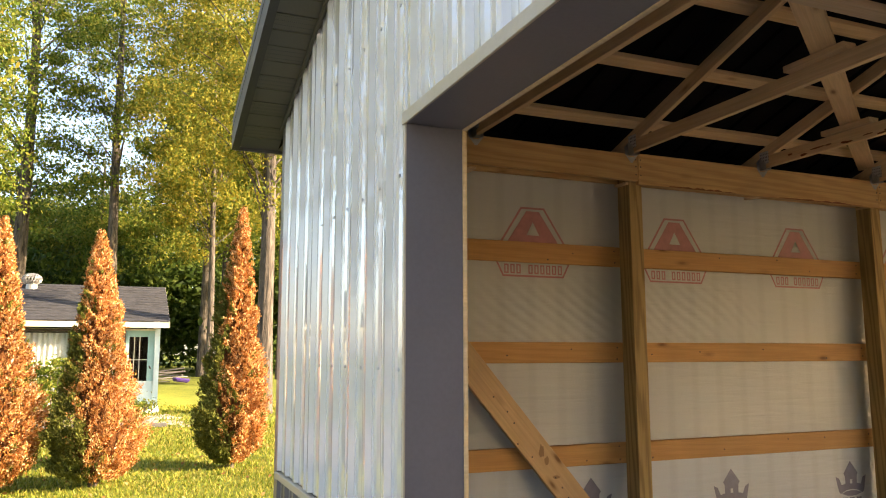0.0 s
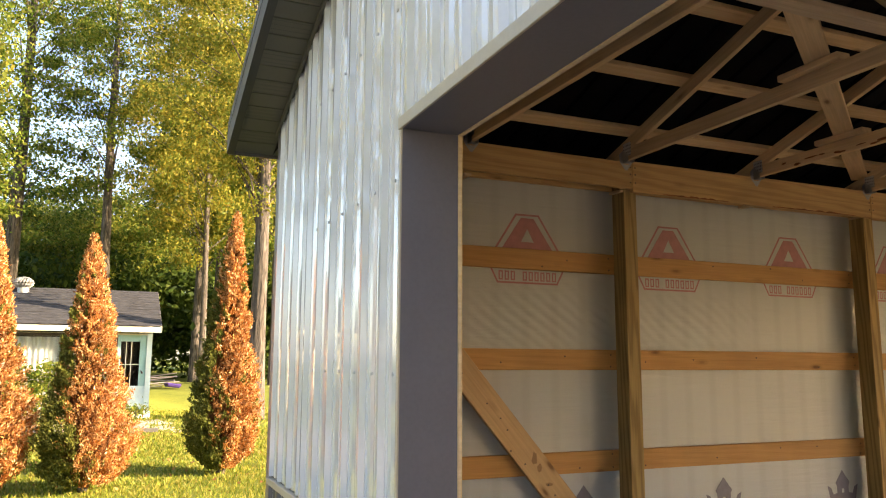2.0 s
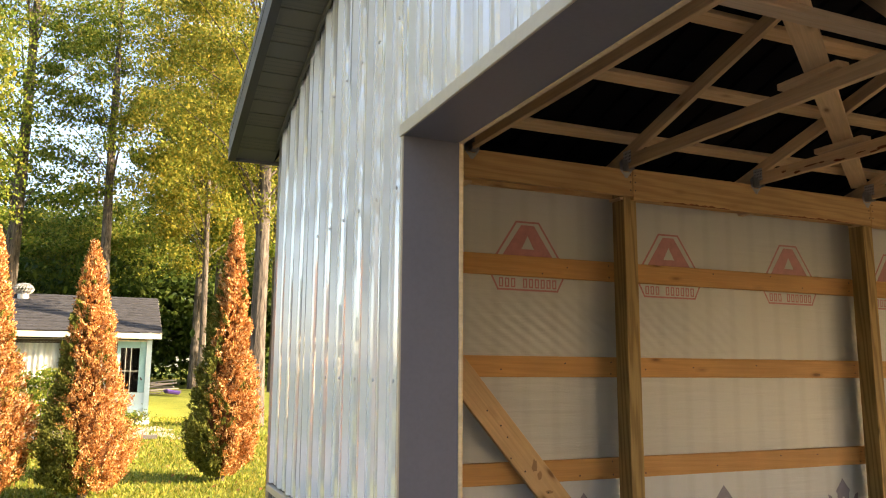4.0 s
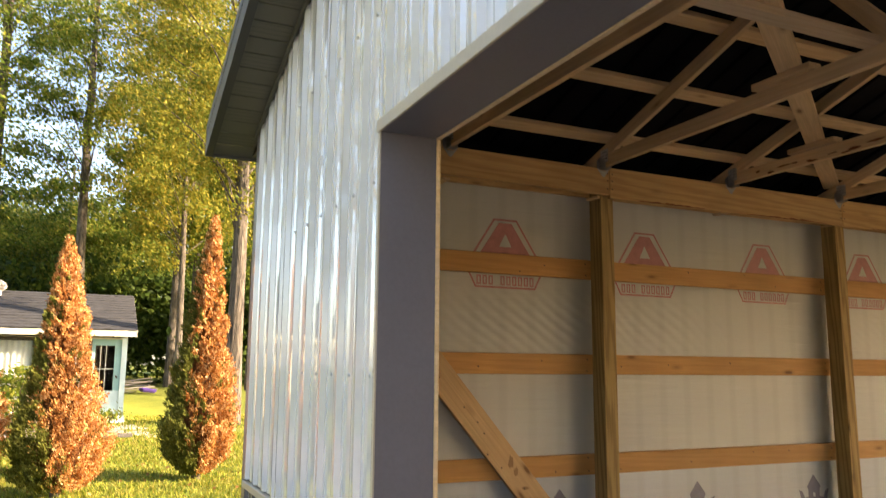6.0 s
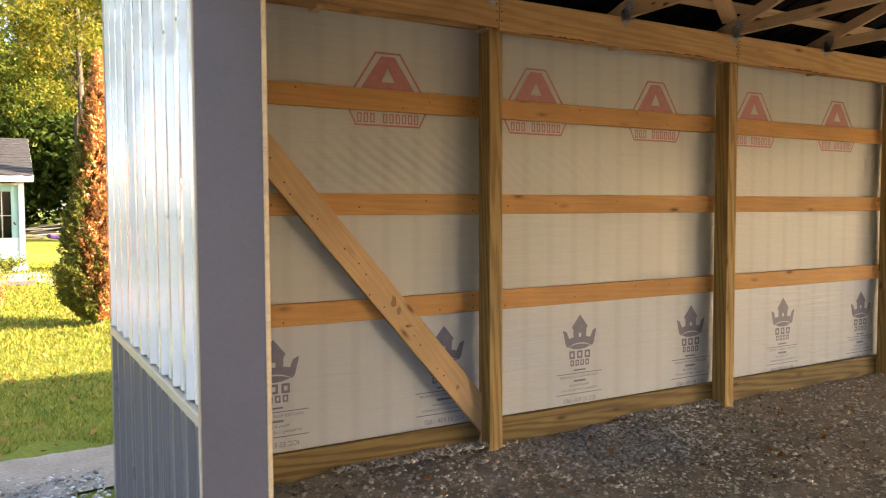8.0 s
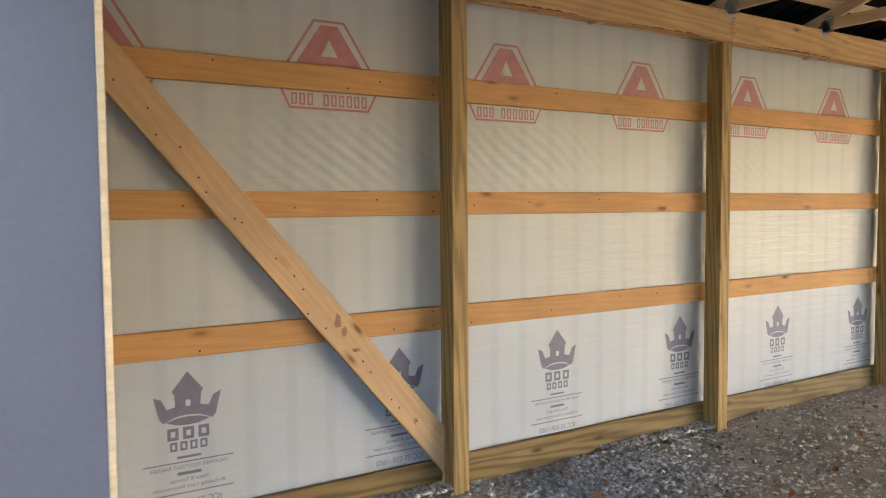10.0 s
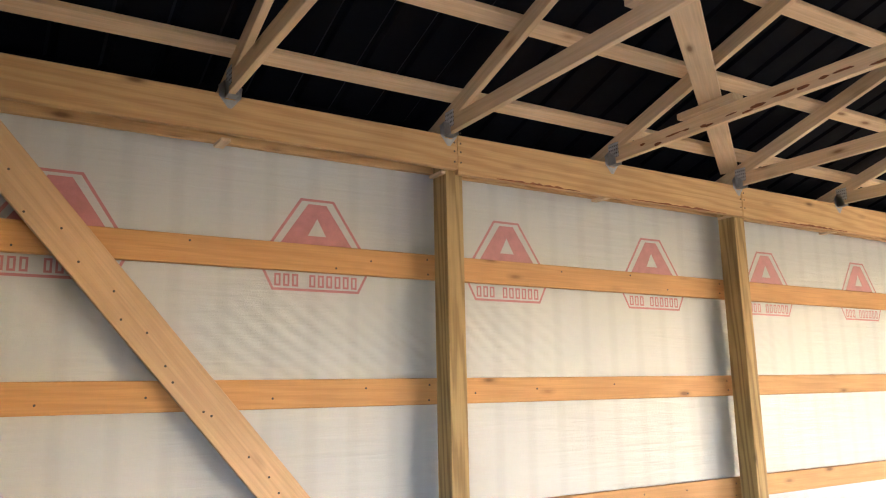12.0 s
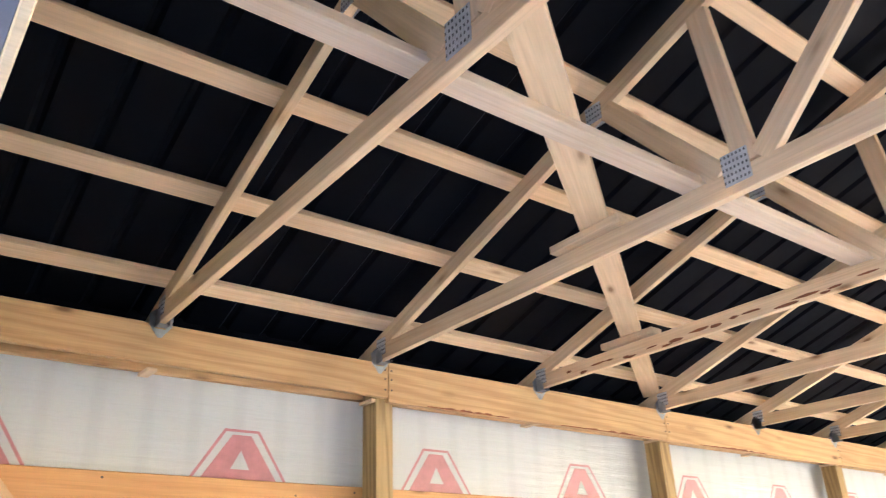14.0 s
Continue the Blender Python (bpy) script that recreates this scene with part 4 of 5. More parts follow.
def broadleaf(x, y, height, trunk_r, crown, mat, seed, label, clumps=90, per=130, leaf=0.11, spread=0.6, lean=(0.0, 0.0), hollow=0.35):
    """A tree: tapered bent trunk, limbs out to the leaf clumps, a crown of single leaves. crown: (z, rx, ry, rz) over the base."""
    rng = np.random.default_rng(seed)
    z0 = ground_z(x, y)
    t = empty("tree", label, "tree", "woodland trees", m=pose(x, y, z0 - 0.05))
    pts, rad = [], []
    for i in range(9):
        f = i / 8
        pts.append((lean[0] * f * f * height + 0.12 * math.sin(3 * f + seed), lean[1] * f * height + 0.12 * math.cos(2.3 * f + seed) - 0.12, f * height))
        rad.append(trunk_r * (1.28 if i == 0 else 1.0) * (1 - 0.82 * f))
    part("trunk", tube_bm(pts, rad, 12), BARK, t)
    cz, rx, ry, rz = crown
    centre = (lean[0] * height * 0.6, lean[1] * height * 0.6, cz)
    leaves, hearts = clumped(rng, centre, (rx, ry, rz), int(clumps * 1.15), int(per * 2.6), spread * 0.72, hollow)
    leaf *= 0.56
    limbs = bmesh.new()
    for h in hearts[::4]:
        k = min(1.0, max(0.32, (h[2] - 0.05 * height) / height))
        p = Vector(pts[0]).lerp(Vector(pts[-1]), k * 0.85)
        q = Vector(h)
        mid = p.lerp(q, 0.5) + Vector((0, 0, 0.25))
        b = tube_bm([p, mid, q], [trunk_r * 0.16, trunk_r * 0.08, 0.008], 5)
        me = bpy.data.meshes.new("tmp")
        b.to_mesh(me)
        b.free()
        limbs.from_mesh(me)
        bpy.data.meshes.remove(me)
    part("bough", limbs, BARK, t)
    part("crown", leaf_mesh("crown", leaves, leaf * (0.6 + 0.8 * rng.random(len(leaves))), mat, rng), None, t)
    return t


broadleaf(-3.80, 24.0, 17.0, 0.21, (10.5, 2.4, 2.2, 4.2), LEAF_GREEN, 3, "tall slender tree with sparse green leaves", 72, 90, 0.10, 0.5, (-0.004, 0))
broadleaf(-9.10, 19.5, 16.0, 0.30, (8.6, 3.3, 3.0, 5.6), LEAF_GREEN, 5, "broad green woodland tree behind the cottage", 95, 120, 0.10, 0.55)
broadleaf(-6.95, 26.0, 19.0, 0.30, (11.5, 3.4, 3.0, 6.4), LEAF_GREEN, 6, "tall green woodland tree", 80, 110, 0.12, 0.6)
broadleaf(-0.62, 13.0, 15.0, 0.2, (8.6, 2.6, 2.2, 4.2), LEAF_YELLOW, 7, "thick-trunked tree with ridged grey bark and yellowing leaves", 110, 120, 0.075, 0.5)
broadleaf(-0.97, 21.0, 16.0, 0.11, (9.0, 2.6, 2.6, 5.2), LEAF_YELLOW, 8, "woodland tree with yellowing leaves", 95, 130, 0.10, 0.55)
broadleaf(2.00, 24.0, 18.0, 0.24, (9.5, 3.6, 3.2, 6.0), LEAF_GREEN, 9, "tall woodland tree with green leaves", 100, 120, 0.11, 0.6)
broadleaf(-0.44, 26.5, 15.0, 0.17, (9.0, 2.5, 2.2, 4.5), LEAF_GREEN, 11, "thin straight woodland tree", 90, 110, 0.11, 0.6)
broadleaf(0.22, 27.0, 15.0, 0.15, (9.5, 2.3, 2.2, 4.5), LEAF_GREEN, 12, "thin straight woodland tree", 90, 110, 0.11, 0.6)
# out of view, added so the front siding has foliage to reflect
broadleaf(-15.0, 5.0, 14.0, 0.3, (8.0, 3.8, 3.6, 5.0), LEAF_YELLOW, 14, "unseen yellowing yard tree added for reflections in the siding", 110, 100, 0.13, 0.7)
broadleaf(-4.39, 33.0, 9.5, 0.2, (5.0, 4.4, 3.0, 3.2), LEAF_GREEN, 15, "woodland tree in the second row", 150, 120, 0.13, 0.75)
broadleaf(4.61, 33.0, 20.0, 0.3, (11.0, 4.6, 3.0, 8.5), LEAF_GREEN, 16, "woodland tree in the second row", 150, 110, 0.14, 0.75)
# overhanging bough of a yard tree beside the gravel
broadleaf(-7.5, 5.6, 9.5, 0.2, (5.9, 2.75, 1.8, 2.2), LEAF_YELLOW, 21, "yard tree with drooping yellow-green boughs", 90, 34, 0.085, 0.40)

# unseen tree copies added out before the barn's front to shape its light
ring = [ob for ob in scene.objects if ob.name.startswith("tree") and not ob.parent]
for k, (x, y) in enumerate(((-25, -7), (-28, -12), (-24, -1), (-27, 4), (-25, -17))):
    copy_thing(ring[(1, 2, 8, 9, 10)[k % 5]], pose(x, y, 0.0, 0, 0, 57 * k))


def understory():
    """Brush and low branches along the edge of the woods, shade in their colour."""
    rng = np.random.default_rng(40)
    allp = []
    for i in range(34):
        x, y = -19 + i * 0.9 + rng.normal() * 0.6, 31.0 + rng.normal() * 2.5
        p, _ = clumped(rng, (x, y, ground_z(x, y) + 2.4), (1.7, 1.2, 2.6), 26, 90, 0.45, 0.2)
        p[:, 2] = np.maximum(p[:, 2], ground_z(x, y) + 0.03)
        allp.append(p)
    for i in range(26):
        x, y = -22 + i * 1.4 + rng.normal() * 0.6, 42.0 + rng.normal() * 2
        p, _ = clumped(rng, (x, y, ground_z(x, y) + 5.0), (2.6, 1.6, 6.0), 36, 90, 0.8, 0.2)
        p[:, 2] = np.maximum(p[:, 2], ground_z(x, y) + 0.03)
        allp.append(p)
    p = np.concatenate(allp)
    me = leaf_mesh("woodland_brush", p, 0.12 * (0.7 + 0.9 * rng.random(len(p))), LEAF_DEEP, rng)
    tagged(part("woodland_brush", me, None), "dense green brush at the edge of the woods, coloured as in deep shade", "undergrowth", kind="stuff")


understory()


def arborvitae(x, y, height, width, seed, lean, label):
    """A narrow evergreen, scorched orange except low on its shaded side."""
    rng = np.random.default_rng(seed)
    z0 = ground_z(x, y)
    t = empty("arborvitae", label, "evergreen tree", "arborvitae row", m=pose(x, y, z0 - 0.03))
    part("trunk", tube_bm([(0, 0, 0), (0.02, 0, height * 0.4), (lean, 0, height * 0.93)], [0.06, 0.04, 0.01], 7), BARK, t)
    n, per = 2300, 34
    f = rng.random(n) ** 1.2
    prof = np.interp(f, [0, 0.05, 0.16, 0.3, 0.5, 0.75, 0.92, 1.0], [0.42, 0.80, 1.0, 0.82, 0.56, 0.32, 0.13, 0.0])
    ang = rng.random(n) * 2 * math.pi
    lump = np.array([noise.noise(Vector((math.cos(q) * 2.4 + seed, math.sin(q) * 2.4, k * height * 4.5))) for q, k in zip(ang, f)])
    r = width / 2 * prof * (0.66 + 0.40 * lump + 0.36 * rng.random(n) ** 0.8)
    heart = np.stack([r * np.cos(ang) + lean * f ** 1.5, r * np.sin(ang) * 0.92, 0.08 + f * height], 1)
    side = -np.cos(ang) * 1.0 - 0.1 * np.sin(ang) + 0.7 * lump
    alive = (side - 1.15 * f + rng.normal(size=n) * 0.16) > 0.16
    alive |= rng.random(n) < 0.04
    # each spray fans up and out from its heart
    up = np.stack([np.cos(ang) * 0.75, np.sin(ang) * 0.75, np.full(n, 0.85)], 1)
    along = rng.random((n, per, 1)) * 0.11 * (0.35 + 0.65 * prof)[:, None, None]
    c = (heart[:, None, :] + up[:, None, :] * along + rng.normal(size=(n, per, 3)) * (0.008 + 0.012 * prof)[:, None, None]).reshape(-1, 3)
    live = np.repeat(alive, per)
    out = np.repeat(up, per, axis=0)
    n = n * per
    size = 0.0158 * (0.6 + 0.9 * rng.random(n)) * height / 3.0
    core = tube_bm([(lean * k ** 1.5, 0, 0.1 + k * height) for k in (0, 0.05, 0.16, 0.3, 0.5, 0.75, 0.93)],
                   [width / 2 * 0.5 * q for q in (0.35, 0.7, 0.95, 0.82, 0.58, 0.36, 0.1)], 14)
    for v in core.verts:
        s = 1 + 0.35 * noise.noise(Vector((v.co.x * 5 + seed, v.co.y * 5, v.co.z * 4)))
        v.co.x, v.co.y = lean + (v.co.x - lean) * s, v.co.y * s
    part("inner_growth", core, TWIGS, t, "dense brown inner twigs")
    part("scorched_foliage", leaf_mesh("scorched_foliage", c[~live], size[~live], SCALE_DEAD, rng, 0.42, out[~live]), None, t, "dead orange-brown sprays")
    part("living_foliage", leaf_mesh("living_foliage", c[live], size[live] * 1.1, SCALE_LIVE, rng, 0.42, out[live]), None, t, "living green sprays")
    return t


arborvitae(-3.70, 5.55, 2.90, 0.98, 1, -0.06, "narrow arborvitae scorched orange with a green lower flank")
arborvitae(-2.06, 6.3, 3.42, 0.86, 2, 0.08, "tall narrow arborvitae scorched orange, green at one side")
arborvitae(-4.80, 5.5, 3.0, 1.02, 4, 0.0, "narrow arborvitae scorched orange nearly all over")
arborvitae(-6.2, 5.4, 3.0, 1.05, 6, 0.0, "narrow arborvitae scorched orange nearly all over")


# ---- cottage ----
def cottage():
    base, x1, x0, y0, y1 = 0.70, -2.95, -12.5, 14.0, 18.6
    h = empty("cottage", "small cream cottage with a dark shingle roof", "house", m=pose(0.30, 0, -0.077) @ Matrix.Diagonal((1, 1, 0.885, 1)))
    top = 2.68
    wl, wr, wb, wt = -5.72, -4.76, 1.12, 2.60       # big window
    dl, dr, dt = -3.70, -3.06, 2.64                  # door
    part("wall", box_bm(x0, wl, y0, y0 + 0.15, base - 0.3, top), HOUSE_CREAM, h)
    part("wall", box_bm(wl, wr, y0, y0 + 0.15, base - 0.3, wb), HOUSE_CREAM, h)
    part("wall", box_bm(wl, wr, y0, y0 + 0.15, wt, top), HOUSE_CREAM, h)
    part("wall", box_bm(wr, -4.58, y0, y0 + 0.15, base - 0.3, top), HOUSE_CREAM, h)
    part("wall", box_bm(-4.58, dl, y0, y0 + 0.15, base - 0.3, 1.10), HOUSE_PALE, h, "pale blue lower panel")
    part("wall", box_bm(-4.58, dl, y0, y0 + 0.15, 2.56, top), HOUSE_CREAM, h)
    part("wall", box_bm(dl, dr, y0, y0 + 0.15, dt, top), HOUSE_CREAM, h)
    part("corner_post", box_bm(dr, x1, y0 - 0.01, y0 + 0.15, base - 0.3, top), HOUSE_PALE, h, "pale painted corner post")
    part("wall", box_bm(x1 - 0.15, x1, y0 + 0.15, y1, base - 0.3, top), HOUSE_CREAM, h)
    part("wall", box_bm(x0, x0 + 0.15, y0 + 0.15, y1, base - 0.3, top), HOUSE_CREAM, h)
    part("wall", box_bm(x0 + 0.15, x1 - 0.15, y1 - 0.15, y1, base - 0.3, top), HOUSE_CREAM, h)
    for x in (x1 - 0.15, x0):
        bm = bmesh.new()
        a = [bm.verts.new((x, *q)) for q in ((y0, top), (y1, top), ((y0 + y1) / 2, 3.82))]
        b = [bm.verts.new((x + 0.15, *q)) for q in ((y0, top), (y1, top), ((y0 + y1) / 2, 3.82))]
        bm.faces.new(a), bm.faces.new(b[::-1])
        for i in range(3):
            bm.faces.new((a[i], a[(i + 1) % 3], b[(i + 1) % 3], b[i]))
        bmesh.ops.recalc_face_normals(bm, faces=bm.faces)
        part("gable", bm, HOUSE_CREAM, h)
    # dark sheet behind the glass, its colour standing in for a dim room
    part("room_back", box_bm(x0 + 0.2, x1 - 0.2, 15.6, 15.65, base - 0.1, top), DARK_ROOM, h, "dark sheet beyond the glass, coloured as a dim room")
    # windows and door
    for name, a, b, lo, hi in (("window", wl, wr, wb, wt), ("window", -4.56, dl - 0.02, 1.10, 2.56)):
        w = part(name, box_bm(a, b, y0 + 0.05, y0 + 0.058, lo, hi), GLASS, h, "wide window with a white curtain")
        w.visible_shadow = False
        for q in ((a - 0.06, a, lo - 0.06, hi + 0.06), (b, b + 0.06, lo - 0.06, hi + 0.06)):
            part("frame", box_bm(q[0], q[1], y0 - 0.02, y0 - 0.002, q[2], q[3], 0.004), HOUSE_BROWN, w, "dark brown window frame")
        part("frame", box_bm(a, b, y0 - 0.02, y0 - 0.002, hi, hi + 0.06, 0.004), HOUSE_BROWN, w, "dark brown window frame")
        part("frame", box_bm(a, b, y0 - 0.03, y0 - 0.002, lo - 0.06, lo, 0.004), HOUSE_BROWN, w, "dark brown window sill")
        bm = bmesh.new()
        cols = []
        for i in range(41):
            x = a + 0.03 + (b - a - 0.06) * i / 40
            d = 0.02 * math.sin(i * 1.3) + 0.012 * math.sin(i * 0.5)
            cols.append((bm.verts.new((x, y0 + 0.11 + d, lo)), bm.verts.new((x, y0 + 0.11 + d, hi - 0.03))))
        for p, q in zip(cols, cols[1:]):
            bm.faces.new((p[0], q[0], q[1], p[1])).smooth = True
        part("curtain", bm, CURTAIN, w, "white curtain hanging in folds")
    d = part("door", box_bm(dl, dr, y0 + 0.03, y0 + 0.07, base + 0.1, 1.38), HOUSE_PALE, h, "pale teal door with a glazed upper half")
    for q in ((dl, dl + 0.11, 1.38, dt), (dr - 0.14, dr, 1.38, dt)):
        part("stile", box_bm(q[0], q[1], y0 + 0.03, y0 + 0.07, q[2], q[3], 0.004), HOUSE_TEAL, d)
    part("rail", box_bm(dl + 0.11, dr - 0.14, y0 + 0.03, y0 + 0.07, 2.48, dt, 0.004), HOUSE_TEAL, d)
    for x in (dl + 0.22, dl + 0.33):
        part("muntin", box_bm(x - 0.008, x + 0.008, y0 + 0.035, y0 + 0.05, 1.38, 2.48), HOUSE_CREAM, d)
    part("muntin", box_bm(dl + 0.11, dr - 0.14, y0 + 0.034, y0 + 0.049, 1.90, 1.92), HOUSE_CREAM, d)
    g = part("pane", box_bm(dl + 0.11, dr - 0.14, y0 + 0.052, y0 + 0.057, 1.38, 2.48), GLASS, d)
    g.visible_shadow = False
    part("door_handle", tube_bm([(dr - 0.07, y0 + 0.03, 1.70), (dr - 0.07, y0 - 0.02, 1.70), (dr - 0.10, y0 - 0.03, 1.76)], [0.02, 0.018, 0.012], 8), HOUSE_BROWN, d, "dark door handle")
    part("step", box_bm(dl - 0.05, x1 + 0.02, y0 - 0.35, y0 - 0.012, base - 0.3, base + 0.08, 0.01), HOUSE_PALE, h, "pale low step")
    # roof in overlapping courses
    ym, yr, pitch = (y0 + y1) / 2, y0 - 0.35, (3.95 - 2.86) / ((y0 + y1) / 2 - y0 + 0.35)
    xr0, xr1 = x0 - 0.3, x1 + 0.17

    def rz(y):
        return 2.86 + pitch * (min(y, 2 * ym - y) - yr)
    r = part("roof", box_bm(xr0, xr1, yr, yr + 0.02, 2.70, 2.84, 0.003), HOUSE_CREAM, h, "dark grey shingle roof with cream eave board")
    for s in (0, 1):
        bm = bmesh.new()
        for k in range(14):
            a, b = yr + (ym - yr) * k / 14 - (0.02 if k == 0 else 0), yr + (ym - yr) * (k + 1.12) / 14
            b = min(b, ym)
            rng = random.Random(k + 20 * s)
            x = xr0
            while x < xr1 - 0.001:
                e = min(x + rng.uniform(0.12, 0.34), xr1)
                lift = rng.choice((0.0, 0.006, 0.012))
                vs = []
                for y, up in ((a, 0.022 + lift), (b, 0.006)):
                    for xx in (x, e):
                        yy = y if not s else 2 * ym - y
                        vs.append((xx, yy, rz(y) + up))
                        vs.append((xx, yy, rz(y) + up - 0.02))
                v = [bm.verts.new(q) for q in vs]
                for q in ((0, 2, 6, 4), (0, 1, 3, 2), (0, 4, 5, 1), (2, 3, 7, 6)):
                    bm.faces.new([v[i] for i in q])
                x = e
        bmesh.ops.recalc_face_normals(bm, faces=bm.faces)
        part("shingles", bm, SHINGLE, r, "weathered grey shingles in overlapping courses")
    bm = bmesh.new()
    for a, b in ((yr + 0.02, ym), (2 * ym - yr, ym)):
        vs = [bm.verts.new(q) for q in ((xr0, a, 2.855), (xr1, a, 2.855), (xr1, b, rz(ym) - 0.005), (xr0, b, rz(ym) - 0.005))]
        bm.faces.new(vs)
    part("roof_deck", bm, SHINGLE, r)
    part("barge_board", rake_like(xr1 - 0.02, xr1 + 0.004, yr, ym, rz), HOUSE_CREAM, r, "cream barge board")
    # turbine vent
    v = empty("vent_base")
    v.name = "roof_vent"
    v.parent = h
    v.location = (-5.77, 15.9, rz(15.9))
    part("collar", tube_bm([(0, 0, -0.05), (0, 0, 0.13)], [0.13, 0.12], 16), VENT, v)
    for k in range(18):
        q = k * math.tau / 18
        pts = [((0.12 + 0.09 * math.sin(math.pi * f)) * math.cos(q + 0.5 * f), (0.12 + 0.09 * math.sin(math.pi * f)) * math.sin(q + 0.5 * f), 0.13 + 0.24 * f) for f in (0, 0.25, 0.5, 0.75, 1)]
        part("vane", tube_bm(pts, [0.022] * 5, 5), VENT, v)
    part("cap", tube_bm([(0, 0, 0.365), (0, 0, 0.39), (0, 0, 0.41)], [0.135, 0.12, 0.03], 16), VENT, v)
    tagged(h, "small cream cottage with a dark shingle roof and teal door", "house")


def rake_like(x0, x1, ya, yb, rz):
    bm = bmesh.new()
    vs = [bm.verts.new((x, y, rz(y) + dz)) for x in (x0, x1) for y, dz in ((ya, -0.14), (yb, -0.14), (yb, 0.0), (ya, 0.0))]
    for q in ((0, 1, 2, 3), (7, 6, 5, 4), (0, 4, 5, 1), (1, 5, 6, 2), (2, 6, 7, 3), (3, 7, 4, 0)):
        bm.faces.new([vs[i] for i in q])
    bmesh.ops.recalc_face_normals(bm, faces=bm.faces)
    return bm


cottage()


# ---- bush, debris, flower bed ----
def shrub(x, y, radii, n, mat, seed, label, leaf=0.035):
    rng = np.random.default_rng(seed)
    z0 = ground_z(x, y)
    t = empty("shrub", label, "shrub", m=pose(x, y, z0 - 0.02))
    stems = bmesh.new()
    for k in range(16):
        a = rng.random() * math.tau
        tip = (radii[0] * 0.8 * math.cos(a), radii[1] * 0.8 * math.sin(a), radii[2] * (1.2 + 0.7 * rng.random()))
        b = tube_bm([(0.05 * math.cos(a), 0.05 * math.sin(a), 0), (tip[0] * 0.4, tip[1] * 0.4, tip[2] * 0.55), tip], [0.012, 0.008, 0.003], 5)
        me = bpy.data.meshes.new("tmp")
        b.to_mesh(me)
        b.free()
        stems.from_mesh(me)
        bpy.data.meshes.remove(me)
    part("stems", stems, BARK, t)
    p, _ = clumped(rng, (0, 0, radii[2] * 1.15), radii, 46, n // 46, 0.11, 0.2)
    p[:, 2] = np.maximum(p[:, 2], 0.04)
    part("leaves", leaf_mesh("leaves", p, leaf * (0.6 + 0.8 * rng.random(len(p))), mat, rng), None, t)


shrub(-4.68, 12.9, (0.62, 0.45, 0.62), 3600, LEAF_GREEN, 51, "leafy green shrub under the cottage window")
shrub(-5.28, 12.4, (0.4, 0.35, 0.3), 1600, LEAF_YELLOW, 52, "low yellow-green shrub in the flower bed")
shrub(-3.03, 13.3, (0.42, 0.2, 0.15), 700, LEAF_GREEN, 53, "low leafy plants by the cottage step", 0.03)


def debris():
    rng = random.Random(4)
    x0, y0 = -2.05, 22.0
    z = ground_z(x0, y0) - 0.02
    for k in range(9):
        a = rng.uniform(-0.5, 0.5)
        L = rng.uniform(0.7, 1.5)
        cx, cy = x0 + rng.uniform(-0.6, 0.2), y0 + rng.uniform(-0.3, 0.3)
        board("loose_board", (cx - L / 2 * math.cos(a), cy - L / 2 * math.sin(a), z + 0.03 + 0.035 * k),
              (cx + L / 2 * math.cos(a), cy + L / 2 * math.sin(a), z + 0.03 + 0.035 * k + rng.uniform(0, 0.22)), 0.12, 0.03, DEBRIS,
              label="weathered loose board in a heap on the grass", category="board", group="heap of boards")
    bm = box_bm(-0.22, 0.22, -0.15, 0.15, 0.0, 0.13, 0.04)
    for v in bm.verts:
        if v.co.z > 0.07:
            v.co.x *= 1.12
            v.co.y *= 1.12
    tagged(part("tub", bm, PURPLE, None, "", pose(x0 + 0.42, y0 - 0.3, z + 0.02, 0, 8, 15)), "purple plastic tub tipped beside the boards", "tub")


debris()
bed = rough_patch(-6.3, -1.9, 11.0, 13.6, 0.12, 0.05, 0.0, 0.5)
for v in bed.verts:
    v.co.z += ground_z(v.co.x, v.co.y) - 0.012
tagged(part("flower_bed", bed, DIRT), "bare earth flower bed before the cottage", "flower bed", kind="structure")
board("edging_timber", (-3.9, 11.1, ground_z(0, 11.1) + 0.02), (-2.6, 11.0, ground_z(0, 11.0) + 0.02), 0.09, 0.07, DEBRIS,
      label="pale weathered timber edging the flower bed", category="edging")


